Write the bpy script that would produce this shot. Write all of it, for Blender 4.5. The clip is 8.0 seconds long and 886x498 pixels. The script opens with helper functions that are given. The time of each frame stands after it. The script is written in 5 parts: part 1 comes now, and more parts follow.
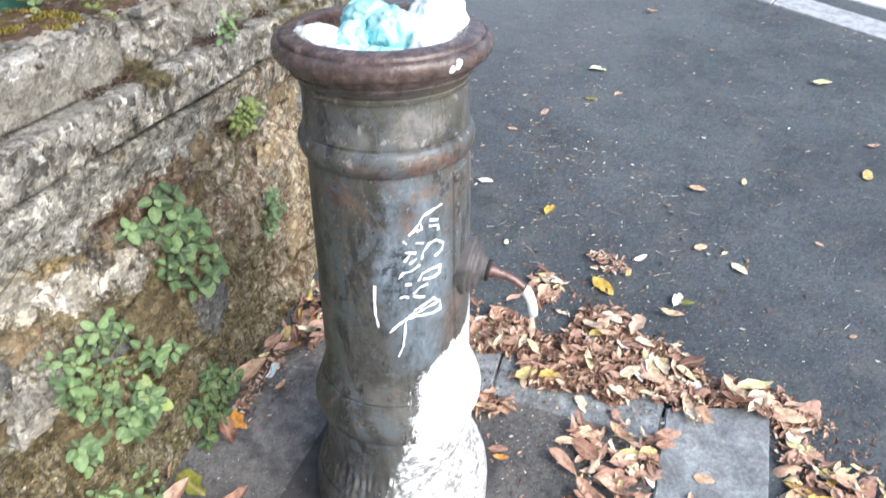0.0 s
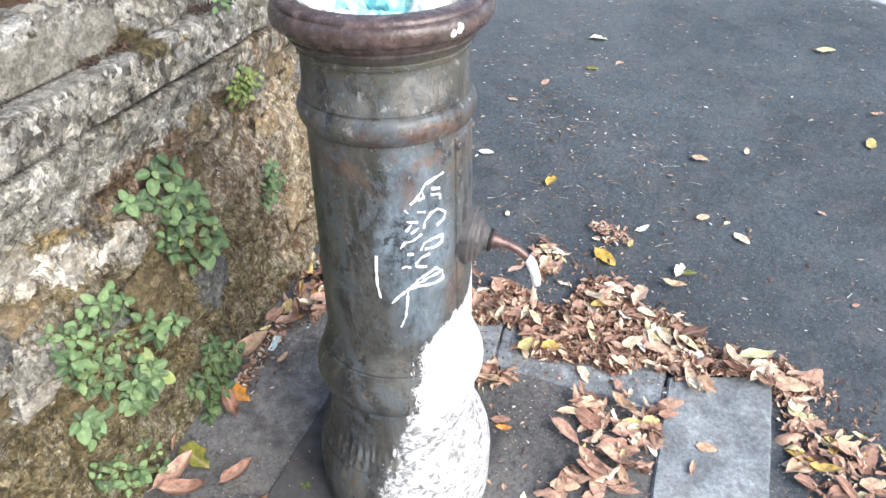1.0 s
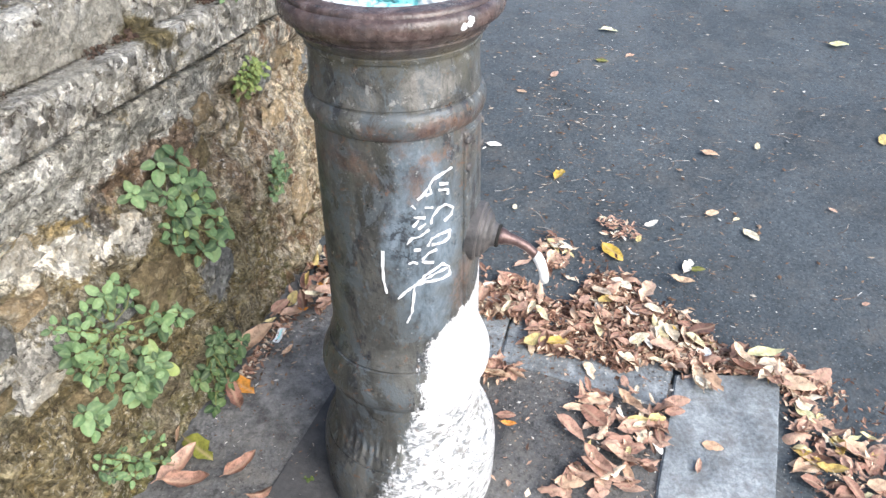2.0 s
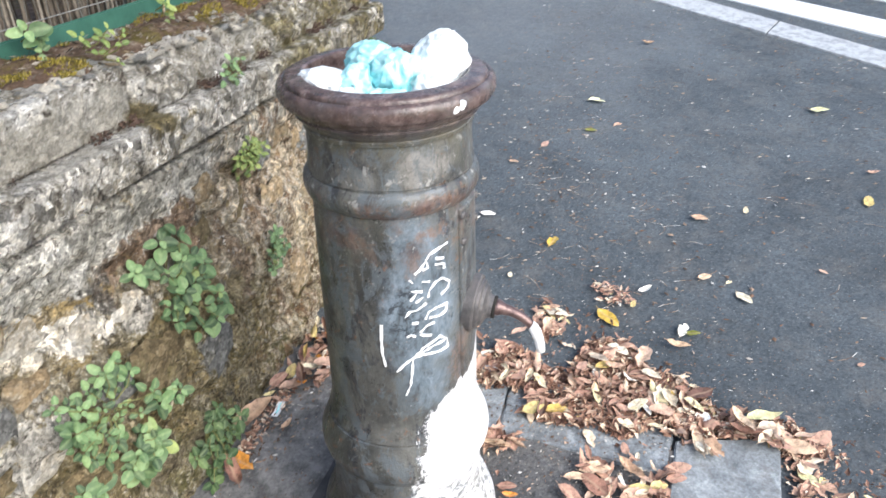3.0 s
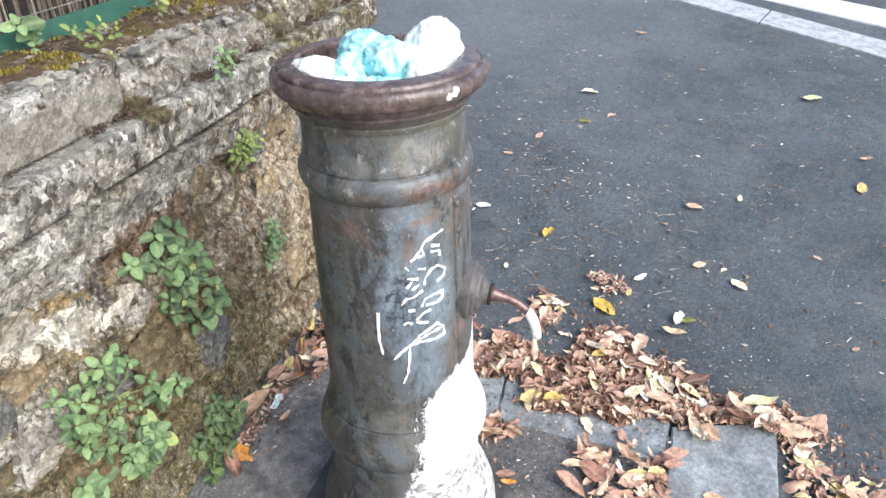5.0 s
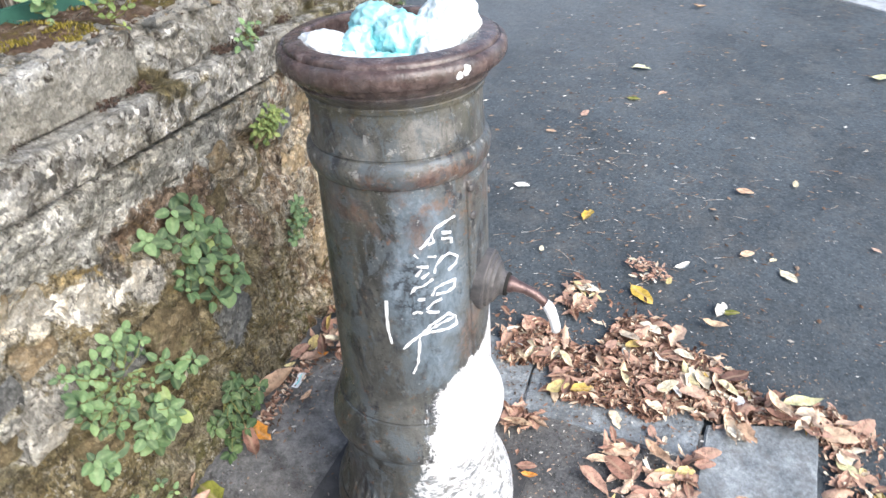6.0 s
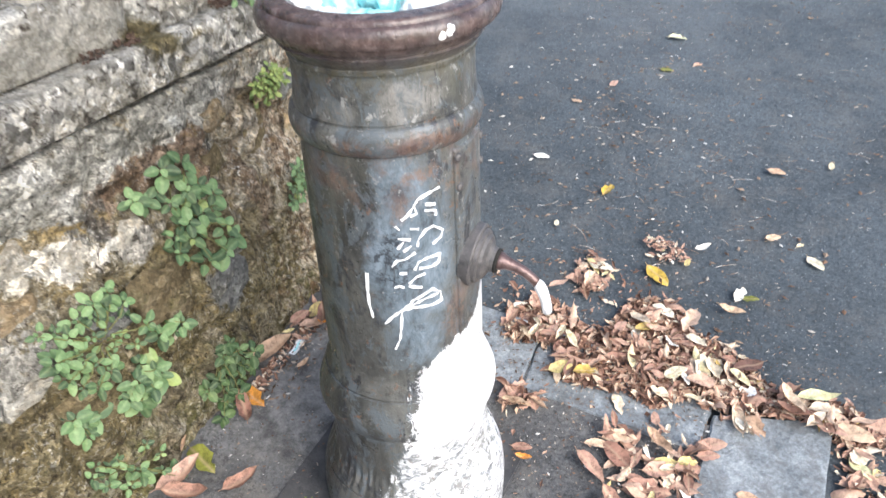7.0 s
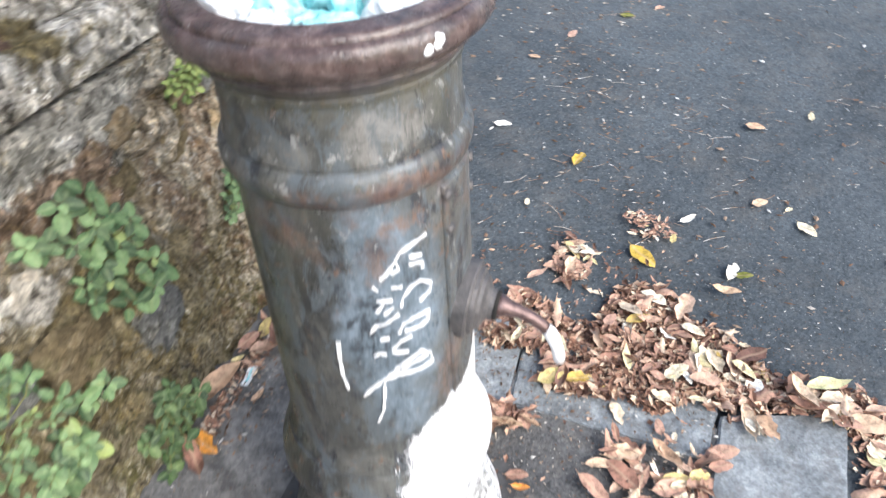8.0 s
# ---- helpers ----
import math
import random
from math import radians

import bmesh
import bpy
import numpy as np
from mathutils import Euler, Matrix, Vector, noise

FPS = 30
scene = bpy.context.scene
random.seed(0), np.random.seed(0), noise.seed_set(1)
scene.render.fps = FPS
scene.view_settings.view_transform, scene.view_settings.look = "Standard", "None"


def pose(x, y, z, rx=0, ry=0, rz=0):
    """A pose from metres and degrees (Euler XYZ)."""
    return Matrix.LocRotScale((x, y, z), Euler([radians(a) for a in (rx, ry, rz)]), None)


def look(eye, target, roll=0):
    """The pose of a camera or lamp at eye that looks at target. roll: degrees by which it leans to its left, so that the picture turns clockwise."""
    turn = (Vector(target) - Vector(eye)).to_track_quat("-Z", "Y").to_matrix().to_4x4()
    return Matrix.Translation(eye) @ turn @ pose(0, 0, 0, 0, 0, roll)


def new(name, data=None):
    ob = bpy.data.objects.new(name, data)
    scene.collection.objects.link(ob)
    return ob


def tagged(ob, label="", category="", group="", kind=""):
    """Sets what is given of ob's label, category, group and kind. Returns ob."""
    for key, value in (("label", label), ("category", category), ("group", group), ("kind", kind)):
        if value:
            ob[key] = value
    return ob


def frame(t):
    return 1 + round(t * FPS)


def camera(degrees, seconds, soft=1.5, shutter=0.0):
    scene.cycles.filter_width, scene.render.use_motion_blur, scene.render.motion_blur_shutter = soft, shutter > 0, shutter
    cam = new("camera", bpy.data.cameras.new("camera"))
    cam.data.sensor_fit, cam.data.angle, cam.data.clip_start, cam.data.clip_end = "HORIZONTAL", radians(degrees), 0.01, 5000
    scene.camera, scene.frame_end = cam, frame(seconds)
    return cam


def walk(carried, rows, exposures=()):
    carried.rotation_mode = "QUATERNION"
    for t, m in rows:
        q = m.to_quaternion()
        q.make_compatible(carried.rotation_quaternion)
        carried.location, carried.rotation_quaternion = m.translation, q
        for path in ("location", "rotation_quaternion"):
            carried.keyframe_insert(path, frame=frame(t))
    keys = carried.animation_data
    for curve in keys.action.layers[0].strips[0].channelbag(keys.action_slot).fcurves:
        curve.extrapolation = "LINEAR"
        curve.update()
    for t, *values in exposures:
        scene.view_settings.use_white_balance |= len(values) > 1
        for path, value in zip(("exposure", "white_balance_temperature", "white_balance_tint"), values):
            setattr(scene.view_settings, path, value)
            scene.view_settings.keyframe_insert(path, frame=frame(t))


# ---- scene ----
cam = camera(61.65, 8.0, soft=1.4, shutter=0.8)
PATH = [
    (0, (0.1146, -1.0827, 1.3186), (0.0709, 0.6150, 0.2622), -0.24),
    (0.5, (0.1079, -1.0788, 1.3096), (0.0520, 0.5874, 0.2049), -0.16),
    (1, (0.1104, -1.0774, 1.3047), (0.0682, 0.5838, 0.1917), -0.68),
    (1.2, (0.1118, -1.0749, 1.3027), (0.0821, 0.5745, 0.1720), -0.27),
    (2.3, (0.1064, -1.0593, 1.3087), (0.0337, 0.5828, 0.1693), -0.49),
    (2.5, (0.1078, -1.0626, 1.3137), (0.0286, 0.5763, 0.1702), -0.62),
    (2.6, (0.1077, -1.0652, 1.3167), (0.0435, 0.5931, 0.2006), -0.73),
    (2.7, (0.1076, -1.0684, 1.3207), (0.0443, 0.6132, 0.2398), -0.88),
    (2.8, (0.1074, -1.0728, 1.3260), (0.0430, 0.6389, 0.2936), -1.07),
    (2.9, (0.1073, -1.0746, 1.3282), (0.0498, 0.6496, 0.3163), -1.15),
    (3, (0.1073, -1.0768, 1.3307), (0.0604, 0.6616, 0.3428), -1.24),
    (3.5, (0.1047, -1.0807, 1.3283), (0.0798, 0.6652, 0.3531), -1.15),
    (4, (0.1034, -1.0843, 1.3268), (0.0688, 0.6624, 0.3532), -1.26),
    (4.5, (0.1054, -1.0891, 1.3258), (0.0706, 0.6556, 0.3486), -1.75),
    (4.7, (0.107, -1.091, 1.325), (0.074, 0.650, 0.342), -1.8),
    (5.8, (0.142, -1.047, 1.310), (0.009, 0.654, 0.266), -2.8),
    (6, (0.1695, -1.0257, 1.3078), (-0.0137, 0.6644, 0.2543), -2.75),
    (6.5, (0.2274, -1.0020, 1.2989), (-0.0095, 0.6616, 0.2142), -1.78),
    (7, (0.2377, -0.9645, 1.2807), (-0.0407, 0.6668, 0.1577), -2.22),
    (7.5, (0.2114, -0.8658, 1.2605), (-0.0186, 0.7175, 0.0603), -2.39),
    (8, (0.1494, -0.7072, 1.2642), (0.0362, 0.8382, -0.0002), -2.95),
]
walk(cam, [(t, look(eye, target, roll)) for t, eye, target, roll in PATH])

# ---- light: a bright overcast day, the sky more open over the road than over the wall ----
scene.view_settings.exposure = 1.235
world = bpy.data.worlds.new("overcast_sky")
scene.world = world
world.use_nodes = True
wn = world.node_tree
sky = wn.nodes.new("ShaderNodeTexSky")
sky.sky_type = "NISHITA"
sky.sun_disc = False
SUN_UP, SUN_TURN = 38.0, 132.0
sky.sun_elevation, sky.sun_rotation = radians(SUN_UP), radians(SUN_TURN)
sky.air_density, sky.dust_density = 1.0, 3.0
wn.links.new(sky.outputs[0], wn.nodes["Background"].inputs[0])
wn.nodes["Background"].inputs[1].default_value = 0.15
sun = new("sun", bpy.data.lights.new("sun", "SUN"))
sun.data.energy, sun.data.angle, sun.data.color = 1.5, radians(55), (0.845, 0.925, 1.0)
toward = Vector((math.sin(radians(SUN_TURN)) * math.cos(radians(SUN_UP)), math.cos(radians(SUN_TURN)) * math.cos(radians(SUN_UP)), math.sin(radians(SUN_UP))))
sun.matrix_world = look(toward * 20, (0, 0, 0))


# ---- materials ----
class Nodes:
    """Short ways to write a node material."""

    def __init__(self, name, rough=0.8, metal=0.0, spec=0.3):
        self.m = bpy.data.materials.new(name)
        self.m.use_nodes = True
        self.t = self.m.node_tree
        self.b = self.t.nodes["Principled BSDF"]
        self.b.inputs["Roughness"].default_value = rough
        self.b.inputs["Metallic"].default_value = metal
        self.b.inputs["Specular IOR Level"].default_value = spec
        self.co = self.add("ShaderNodeTexCoord").outputs["Object"]

    def add(self, kind, **given):
        node = self.t.nodes.new(kind)
        for key, value in given.items():
            if isinstance(value, bpy.types.NodeSocket):
                self.t.links.new(value, node.inputs[key.replace("_", " ")])
            else:
                node.inputs[key.replace("_", " ")].default_value = value
        return node

    def noise(self, scale, detail=6.0, rough=0.6, warp=0.0, stretch=None):
        co = self.co
        if stretch:
            mapping = self.add("ShaderNodeMapping", Vector=co)
            mapping.inputs["Scale"].default_value = stretch
            co = mapping.outputs[0]
        return self.add("ShaderNodeTexNoise", Vector=co, Scale=scale, Detail=detail, Roughness=rough, Distortion=warp).outputs["Fac"]

    def cells(self, scale, feature="F1", out="Distance"):
        node = self.add("ShaderNodeTexVoronoi", Vector=self.co, Scale=scale)
        node.feature = feature
        return node.outputs[out]

    def chips(self, scale, warp=0.6):
        """Random greys in small crisp shards."""
        wave = self.add("ShaderNodeTexNoise", Vector=self.co, Scale=scale * 0.7, Detail=4.0, Roughness=0.7).outputs["Color"]
        bent = self.t.nodes.new("ShaderNodeVectorMath")
        bent.operation = "MULTIPLY_ADD"
        self.t.links.new(wave, bent.inputs[0])
        bent.inputs[1].default_value = (warp / scale * 3,) * 3
        self.t.links.new(self.co, bent.inputs[2])
        node = self.add("ShaderNodeTexVoronoi", Vector=bent.outputs[0], Scale=scale)
        return self.add("ShaderNodeSeparateColor", Color=node.outputs["Color"]).outputs[0]

    def blob(self, u, v, at, radii, strength=1.0, soft=0.25):
        """A stain round a place on a surface; u and v carry the waver of its edge."""
        du = self.math("DIVIDE", self.math("SUBTRACT", u, at[0]), radii[0])
        dv = self.math("DIVIDE", self.math("SUBTRACT", v, at[1]), radii[1])
        far = self.math("ADD", self.math("MULTIPLY", du, du), self.math("MULTIPLY", dv, dv))
        return self.ramp(far, (1.0 - soft, strength), (1.0, 0.0))

    def ramp(self, fac, *stops):
        node = self.t.nodes.new("ShaderNodeValToRGB")
        self.t.links.new(fac, node.inputs[0])
        e = node.color_ramp.elements
        while len(e) < len(stops):
            e.new(0.5)
        for k, (at, c) in enumerate(stops):
            e[k].position = at
            e[k].color = (c, c, c, 1) if isinstance(c, (int, float)) else (*c, 1)
        return node.outputs[0]

    def mix(self, fac, a, b, mode="MIX"):
        node = self.t.nodes.new("ShaderNodeMix")
        node.data_type, node.blend_type = "RGBA", mode
        for value, key in ((fac, 0), (a, 6), (b, 7)):
            if isinstance(value, bpy.types.NodeSocket):
                self.t.links.new(value, node.inputs[key])
            elif key == 0:
                node.inputs[0].default_value = value
            else:
                node.inputs[key].default_value = (*value, 1)
        return node.outputs[2]

    def math(self, op, a, b=0.0, c=0.0, clamp=False):
        node = self.t.nodes.new("ShaderNodeMath")
        node.operation, node.use_clamp = op, clamp
        for k, value in enumerate((a, b, c)):
            if isinstance(value, bpy.types.NodeSocket):
                self.t.links.new(value, node.inputs[k])
            else:
                node.inputs[k].default_value = value
        return node.outputs[0]

    def color(self, socket):
        self.t.links.new(socket, self.b.inputs["Base Color"])
        return self

    def rough(self, socket):
        self.t.links.new(socket, self.b.inputs["Roughness"])
        return self

    def bump(self, *heights):
        """Pairs of a height and its depth in metres."""
        last = None
        for height, depth in heights:
            node = self.add("ShaderNodeBump", Height=height, Distance=depth, Strength=1.0)
            if last:
                self.t.links.new(last, node.inputs["Normal"])
            last = node.outputs[0]
        self.t.links.new(last, self.b.inputs["Normal"])
        return self

    def chance(self):
        return self.add("ShaderNodeObjectInfo").outputs["Random"]

    def island(self):
        return self.add("ShaderNodeNewGeometry").outputs["Random Per Island"]


def asphalt_material(name, dark, light, speck, dirt=0.35):
    n = Nodes(name, 0.85)
    broad = n.ramp(n.noise(1.9, 9, 0.72, 0.4), (0.34, dark), (0.64, light))
    grain = n.ramp(n.noise(105, 7, 0.82), (0.36, 0.55), (0.66, 1.45))
    base = n.mix(1.0, broad, grain, "MULTIPLY")
    stones = n.ramp(n.cells(105), (0.16, 1.0), (0.26, 0.0))
    some = n.ramp(n.noise(95, 2, 0.5), (0.5, 0.0), (0.62, 1.0))
    base = n.mix(n.math("MULTIPLY", n.math("MULTIPLY", stones, some), 0.42), base, speck)
    dusty = n.ramp(n.noise(7, 9, 0.8), (0.48, 0.0), (0.7, dirt))
    base = n.mix(dusty, base, (0.19, 0.175, 0.155))
    pits = n.ramp(n.noise(62, 7, 0.8), (0.41, 0.75 if dirt < 0.5 else 0.55), (0.47, 1.0))
    base = n.mix(1.0, base, pits, "MULTIPLY")
    if dirt < 0.5:
        # a paler stretch up the hill beside the wall's end
        x, y, z = n.add("ShaderNodeSeparateXYZ", Vector=n.co).outputs
        wave = n.math("MULTIPLY", n.math("SUBTRACT", n.noise(2.2, 7, 0.7), 0.5), 1.6)
        pale_stretch = n.blob(n.math("ADD", x, wave), n.math("SUBTRACT", y, wave), (0.4, 4.0), (1.4, 2.5), 0.5, 0.9)
        base = n.mix(pale_stretch, base, n.ramp(n.noise(70, 7, 0.8), (0.36, (0.105, 0.116, 0.124)), (0.62, (0.2, 0.215, 0.225))))
    else:
        # a drier, paler patch of paving between the wall and the fountain
        x, y, z = n.add("ShaderNodeSeparateXYZ", Vector=n.co).outputs
        wave = n.math("MULTIPLY", n.math("SUBTRACT", n.noise(9, 7, 0.7), 0.5), 0.2)
        dry = n.blob(n.math("ADD", x, wave), n.math("SUBTRACT", y, wave), (-0.26, 0.28), (0.24, 0.34), 0.8, 0.6)
        base = n.mix(dry, base, n.ramp(n.noise(22, 8, 0.76), (0.38, (0.07, 0.068, 0.066)), (0.5, (0.165, 0.161, 0.156)), (0.62, (0.285, 0.277, 0.266))))
    n.color(base)
    n.rough(n.ramp(n.noise(30, 4), (0.3, 0.62), (0.7, 0.9)))
    return n.bump((n.noise(150, 3, 0.6), 0.003), (n.noise(48, 7, 0.78), 0.006), (n.noise(12, 5), 0.004)).m


ROAD = asphalt_material("road_asphalt", (0.048, 0.059, 0.068), (0.094, 0.112, 0.126), (0.42, 0.44, 0.45))
PAVE = asphalt_material("pavement_asphalt", (0.068, 0.068, 0.069), (0.19, 0.19, 0.19), (0.36, 0.35, 0.34), 0.8)


def kerb_material():
    n = Nodes("kerb_stone", 0.75)
    base = n.ramp(n.noise(5, 8, 0.7), (0.34, (0.13, 0.146, 0.16)), (0.5, (0.25, 0.277, 0.296)), (0.62, (0.405, 0.435, 0.458)))
    base = n.mix(1.0, base, n.ramp(n.noise(90, 7, 0.8), (0.32, 0.5), (0.68, 1.4)), "MULTIPLY")
    shade = n.ramp(n.chance(), (0.0, 0.92), (1.0, 1.12))
    base = n.mix(1.0, base, shade, "MULTIPLY")
    n.color(n.mix(n.ramp(n.noise(18, 6, 0.7), (0.5, 0.0), (0.66, 0.6)), base, (0.15, 0.145, 0.14)))
    return n.bump((n.noise(60, 7, 0.78), 0.009)).m


KERB = kerb_material()


def road_paint_material(name, tone, wear):
    n = Nodes(name, 0.6)
    worn = n.ramp(n.noise(22, 8, 0.75), (wear - 0.1, 0.75), (wear + 0.08, 0.0))
    fine = n.ramp(n.noise(150, 4, 0.7), (0.3, 0.5), (0.42, 0.0))
    base = n.mix(worn, tone, (0.17, 0.18, 0.19))
    n.color(n.mix(fine, base, (0.15, 0.15, 0.16)))
    return n.bump((n.noise(120, 4), 0.002)).m


PAINT = road_paint_material("white_road_paint", (0.66, 0.68, 0.7), 0.33)
PAINT_OLD = road_paint_material("old_road_paint", (0.4, 0.42, 0.436), 0.48)


def wall_material():
    n = Nodes("old_rubble_wall", 0.92, 0, 0.2)
    x, y, z = n.add("ShaderNodeSeparateXYZ", Vector=n.co).outputs
    along = n.math("ADD", n.math("MULTIPLY", x, 0.296), n.math("MULTIPLY", y, 0.955))
    # lime plaster, broken and blotched
    lime = n.ramp(n.noise(16, 8, 0.75, 0.5), (0.35, (0.18, 0.158, 0.125)), (0.43, (0.4, 0.382, 0.335)), (0.51, (0.58, 0.565, 0.515)), (0.62, (0.84, 0.825, 0.775)))
    rusty = n.ramp(n.noise(13, 8, 0.75, 0.8), (0.36, (0.14, 0.096, 0.06)), (0.46, (0.31, 0.225, 0.145)), (0.53, (0.5, 0.41, 0.295)), (0.61, (0.78, 0.72, 0.61)))
    earth = n.ramp(n.noise(18, 8, 0.75, 0.4), (0.36, (0.1, 0.082, 0.054)), (0.46, (0.225, 0.187, 0.125)), (0.55, (0.37, 0.32, 0.23)), (0.64, (0.62, 0.57, 0.47)))
    reach = n.math("ADD", n.math("MULTIPLY", along, 0.12), 0.68)
    fall = n.math("SUBTRACT", n.math("MINIMUM", reach, 0.69), z)
    wander = n.math("MULTIPLY", n.math("SUBTRACT", n.noise(6, 7, 0.7, 0.5), 0.5), 0.75)
    brown = n.ramp(n.math("ADD", fall, wander), (-0.02 + 0.02, 0.0), (0.07, 1.0))
    base = n.mix(brown, lime, earth)
    right = n.math("MULTIPLY", n.ramp(n.math("ADD", along, wander), (0.12, 0.0), (0.28, 0.85)), n.ramp(n.math("ADD", z, n.math("MULTIPLY", wander, 0.5)), (0.70, 1.0), (0.79, 0.15)))
    base = n.mix(right, base, rusty)
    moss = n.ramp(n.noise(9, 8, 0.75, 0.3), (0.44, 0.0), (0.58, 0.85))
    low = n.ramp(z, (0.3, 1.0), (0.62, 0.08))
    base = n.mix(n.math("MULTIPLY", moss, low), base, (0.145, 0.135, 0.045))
    # plaster left under the coping, stains, pale and rusty stones
    u2 = n.math("ADD", along, n.math("MULTIPLY", n.math("SUBTRACT", n.noise(10, 7, 0.7), 0.5), 0.2))
    z2 = n.math("ADD", z, n.math("MULTIPLY", n.math("SUBTRACT", n.noise(13, 7, 0.7), 0.5), 0.17))
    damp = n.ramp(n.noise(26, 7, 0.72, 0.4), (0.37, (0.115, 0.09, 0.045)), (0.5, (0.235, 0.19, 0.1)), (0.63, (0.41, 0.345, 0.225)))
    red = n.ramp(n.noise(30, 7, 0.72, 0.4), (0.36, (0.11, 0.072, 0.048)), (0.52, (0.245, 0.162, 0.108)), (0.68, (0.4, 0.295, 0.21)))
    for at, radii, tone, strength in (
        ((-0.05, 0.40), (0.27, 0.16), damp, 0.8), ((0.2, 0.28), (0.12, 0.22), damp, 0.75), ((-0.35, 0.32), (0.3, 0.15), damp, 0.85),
        ((0.2, 0.775), (0.42, 0.05), (0.43, 0.415, 0.37), 0.75), ((-0.09, 0.765), (0.10, 0.035), (0.36, 0.35, 0.31), 0.8),
        ((-0.03, 0.668), (0.11, 0.045), red, 0.88), ((0.078, 0.65), (0.038, 0.07), red, 0.88), ((-0.14, 0.65), (0.06, 0.032), red, 0.8),
        ((-0.175, 0.645), (0.05, 0.032), (0.13, 0.122, 0.108), 0.8), ((0.204, 0.50), (0.03, 0.13), red, 0.7), ((0.34, 0.60), (0.05, 0.10), red, 0.55),
        ((-0.27, 0.655), (0.07, 0.03), (0.34, 0.235, 0.08), 0.75), ((-0.31, 0.585), (0.09, 0.03), (0.33, 0.25, 0.12), 0.7),
        ((-0.325, 0.635), (0.03, 0.055), (0.82, 0.75, 0.62), 0.95), ((-0.238, 0.606), (0.05, 0.028), (0.84, 0.79, 0.69), 0.95), ((-0.362, 0.645), (0.03, 0.04), (0.8, 0.72, 0.58), 0.95),
        ((-0.118, 0.577), (0.05, 0.035), (0.56, 0.53, 0.47), 0.85), ((-0.39, 0.50), (0.085, 0.045), (0.46, 0.44, 0.4), 0.8),
        ((0.075, 0.37), (0.055, 0.065), (0.27, 0.27, 0.25), 0.8), ((0.50, 0.50), (0.05, 0.24), (0.6, 0.5, 0.35), 0.7), ((0.39, 0.28), (0.03, 0.14), (0.45, 0.37, 0.24), 0.6),
    ):
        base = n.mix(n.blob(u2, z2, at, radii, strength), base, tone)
    runs = n.ramp(n.noise(46, 8, 0.78, 0.3, (1, 1, 0.4)), (0.49, 0.0), (0.56, 0.85))
    runs = n.math("MULTIPLY", runs, n.ramp(u2, (0.12, 0.0), (0.34, 1.0)))
    base = n.mix(runs, base, (0.66, 0.58, 0.45))
    rust = n.ramp(n.noise(38, 8, 0.78, 0.3, (1, 1, 0.5)), (0.51, 0.0), (0.57, 0.85))
    base = n.mix(n.math("MULTIPLY", rust, n.ramp(u2, (0.12, 0.0), (0.34, 1.0))), base, (0.2, 0.115, 0.065))
    lichen = n.ramp(n.noise(75, 7, 0.8, 0.8), (0.55, 0.0), (0.59, 1.0))
    zone = n.ramp(n.noise(8, 4, 0.6), (0.42, 0.15), (0.58, 1.0))
    zone = n.math("MULTIPLY", zone, n.ramp(z, (0.4, 0.5), (0.72, 1.0)))
    base = n.mix(n.math("MULTIPLY", lichen, zone), base, (0.72, 0.7, 0.64))
    ochre = n.ramp(n.noise(21, 7, 0.75, 0.6), (0.56, 0.0), (0.64, 0.6))
    base = n.mix(ochre, base, (0.33, 0.24, 0.1))
    pits = n.ramp(n.noise(58, 7, 0.8, 0.8), (0.39, 0.9), (0.45, 0.0))
    base = n.mix(pits, base, (0.05, 0.037, 0.026))
    flakes = n.ramp(n.chips(75), (0.0, 0.35), (0.35, 0.75), (0.7, 1.15), (1.0, 1.7))
    calm = n.ramp(n.math("ADD", z, wander), (0.5, 0.42), (0.72, 0.7))
    base = n.mix(calm, base, flakes, "MULTIPLY")
    bits = n.ramp(n.chips(120), (0.0, 0.45), (1.0, 1.55))
    base = n.mix(0.75, base, bits, "MULTIPLY")
    grain = n.ramp(n.noise(210, 5, 0.8), (0.34, 0.55), (0.68, 1.45))
    n.color(n.mix(1.0, base, grain, "MULTIPLY"))
    return n.bump((n.noise(38, 8, 0.8, 0.6), 0.035), (n.noise(170, 4, 0.7), 0.006)).m


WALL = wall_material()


def stone_material(name, dark, mid, light, moss_amount=0.3):
    n = Nodes(name, 0.9, 0, 0.2)
    base = n.ramp(n.noise(17, 8, 0.76, 0.6), (0.32, dark), (0.5, mid), (0.66, light))
    tone = n.ramp(n.chance(), (0.0, 0.75), (1.0, 1.2))
    base = n.mix(1.0, base, tone, "MULTIPLY")
    spots = n.ramp(n.noise(70, 5, 0.7), (0.58, 0.0), (0.66, 1.0))
    base = n.mix(n.math("MULTIPLY", spots, 0.6), base, light)
    moss = n.ramp(n.noise(16, 7, 0.7), (0.54, 0.0), (0.68, moss_amount))
    base = n.mix(moss, base, (0.1, 0.095, 0.03))
    flakes = n.ramp(n.chips(85), (0.0, 0.5), (0.5, 0.95), (1.0, 1.5))
    base = n.mix(0.8, base, flakes, "MULTIPLY")
    n.color(n.mix(1.0, base, n.ramp(n.noise(190, 4, 0.75), (0.25, 0.55), (0.75, 1.4)), "MULTIPLY"))
    return n.bump((n.noise(40, 8, 0.78), 0.016), (n.noise(180, 4, 0.7), 0.005)).m


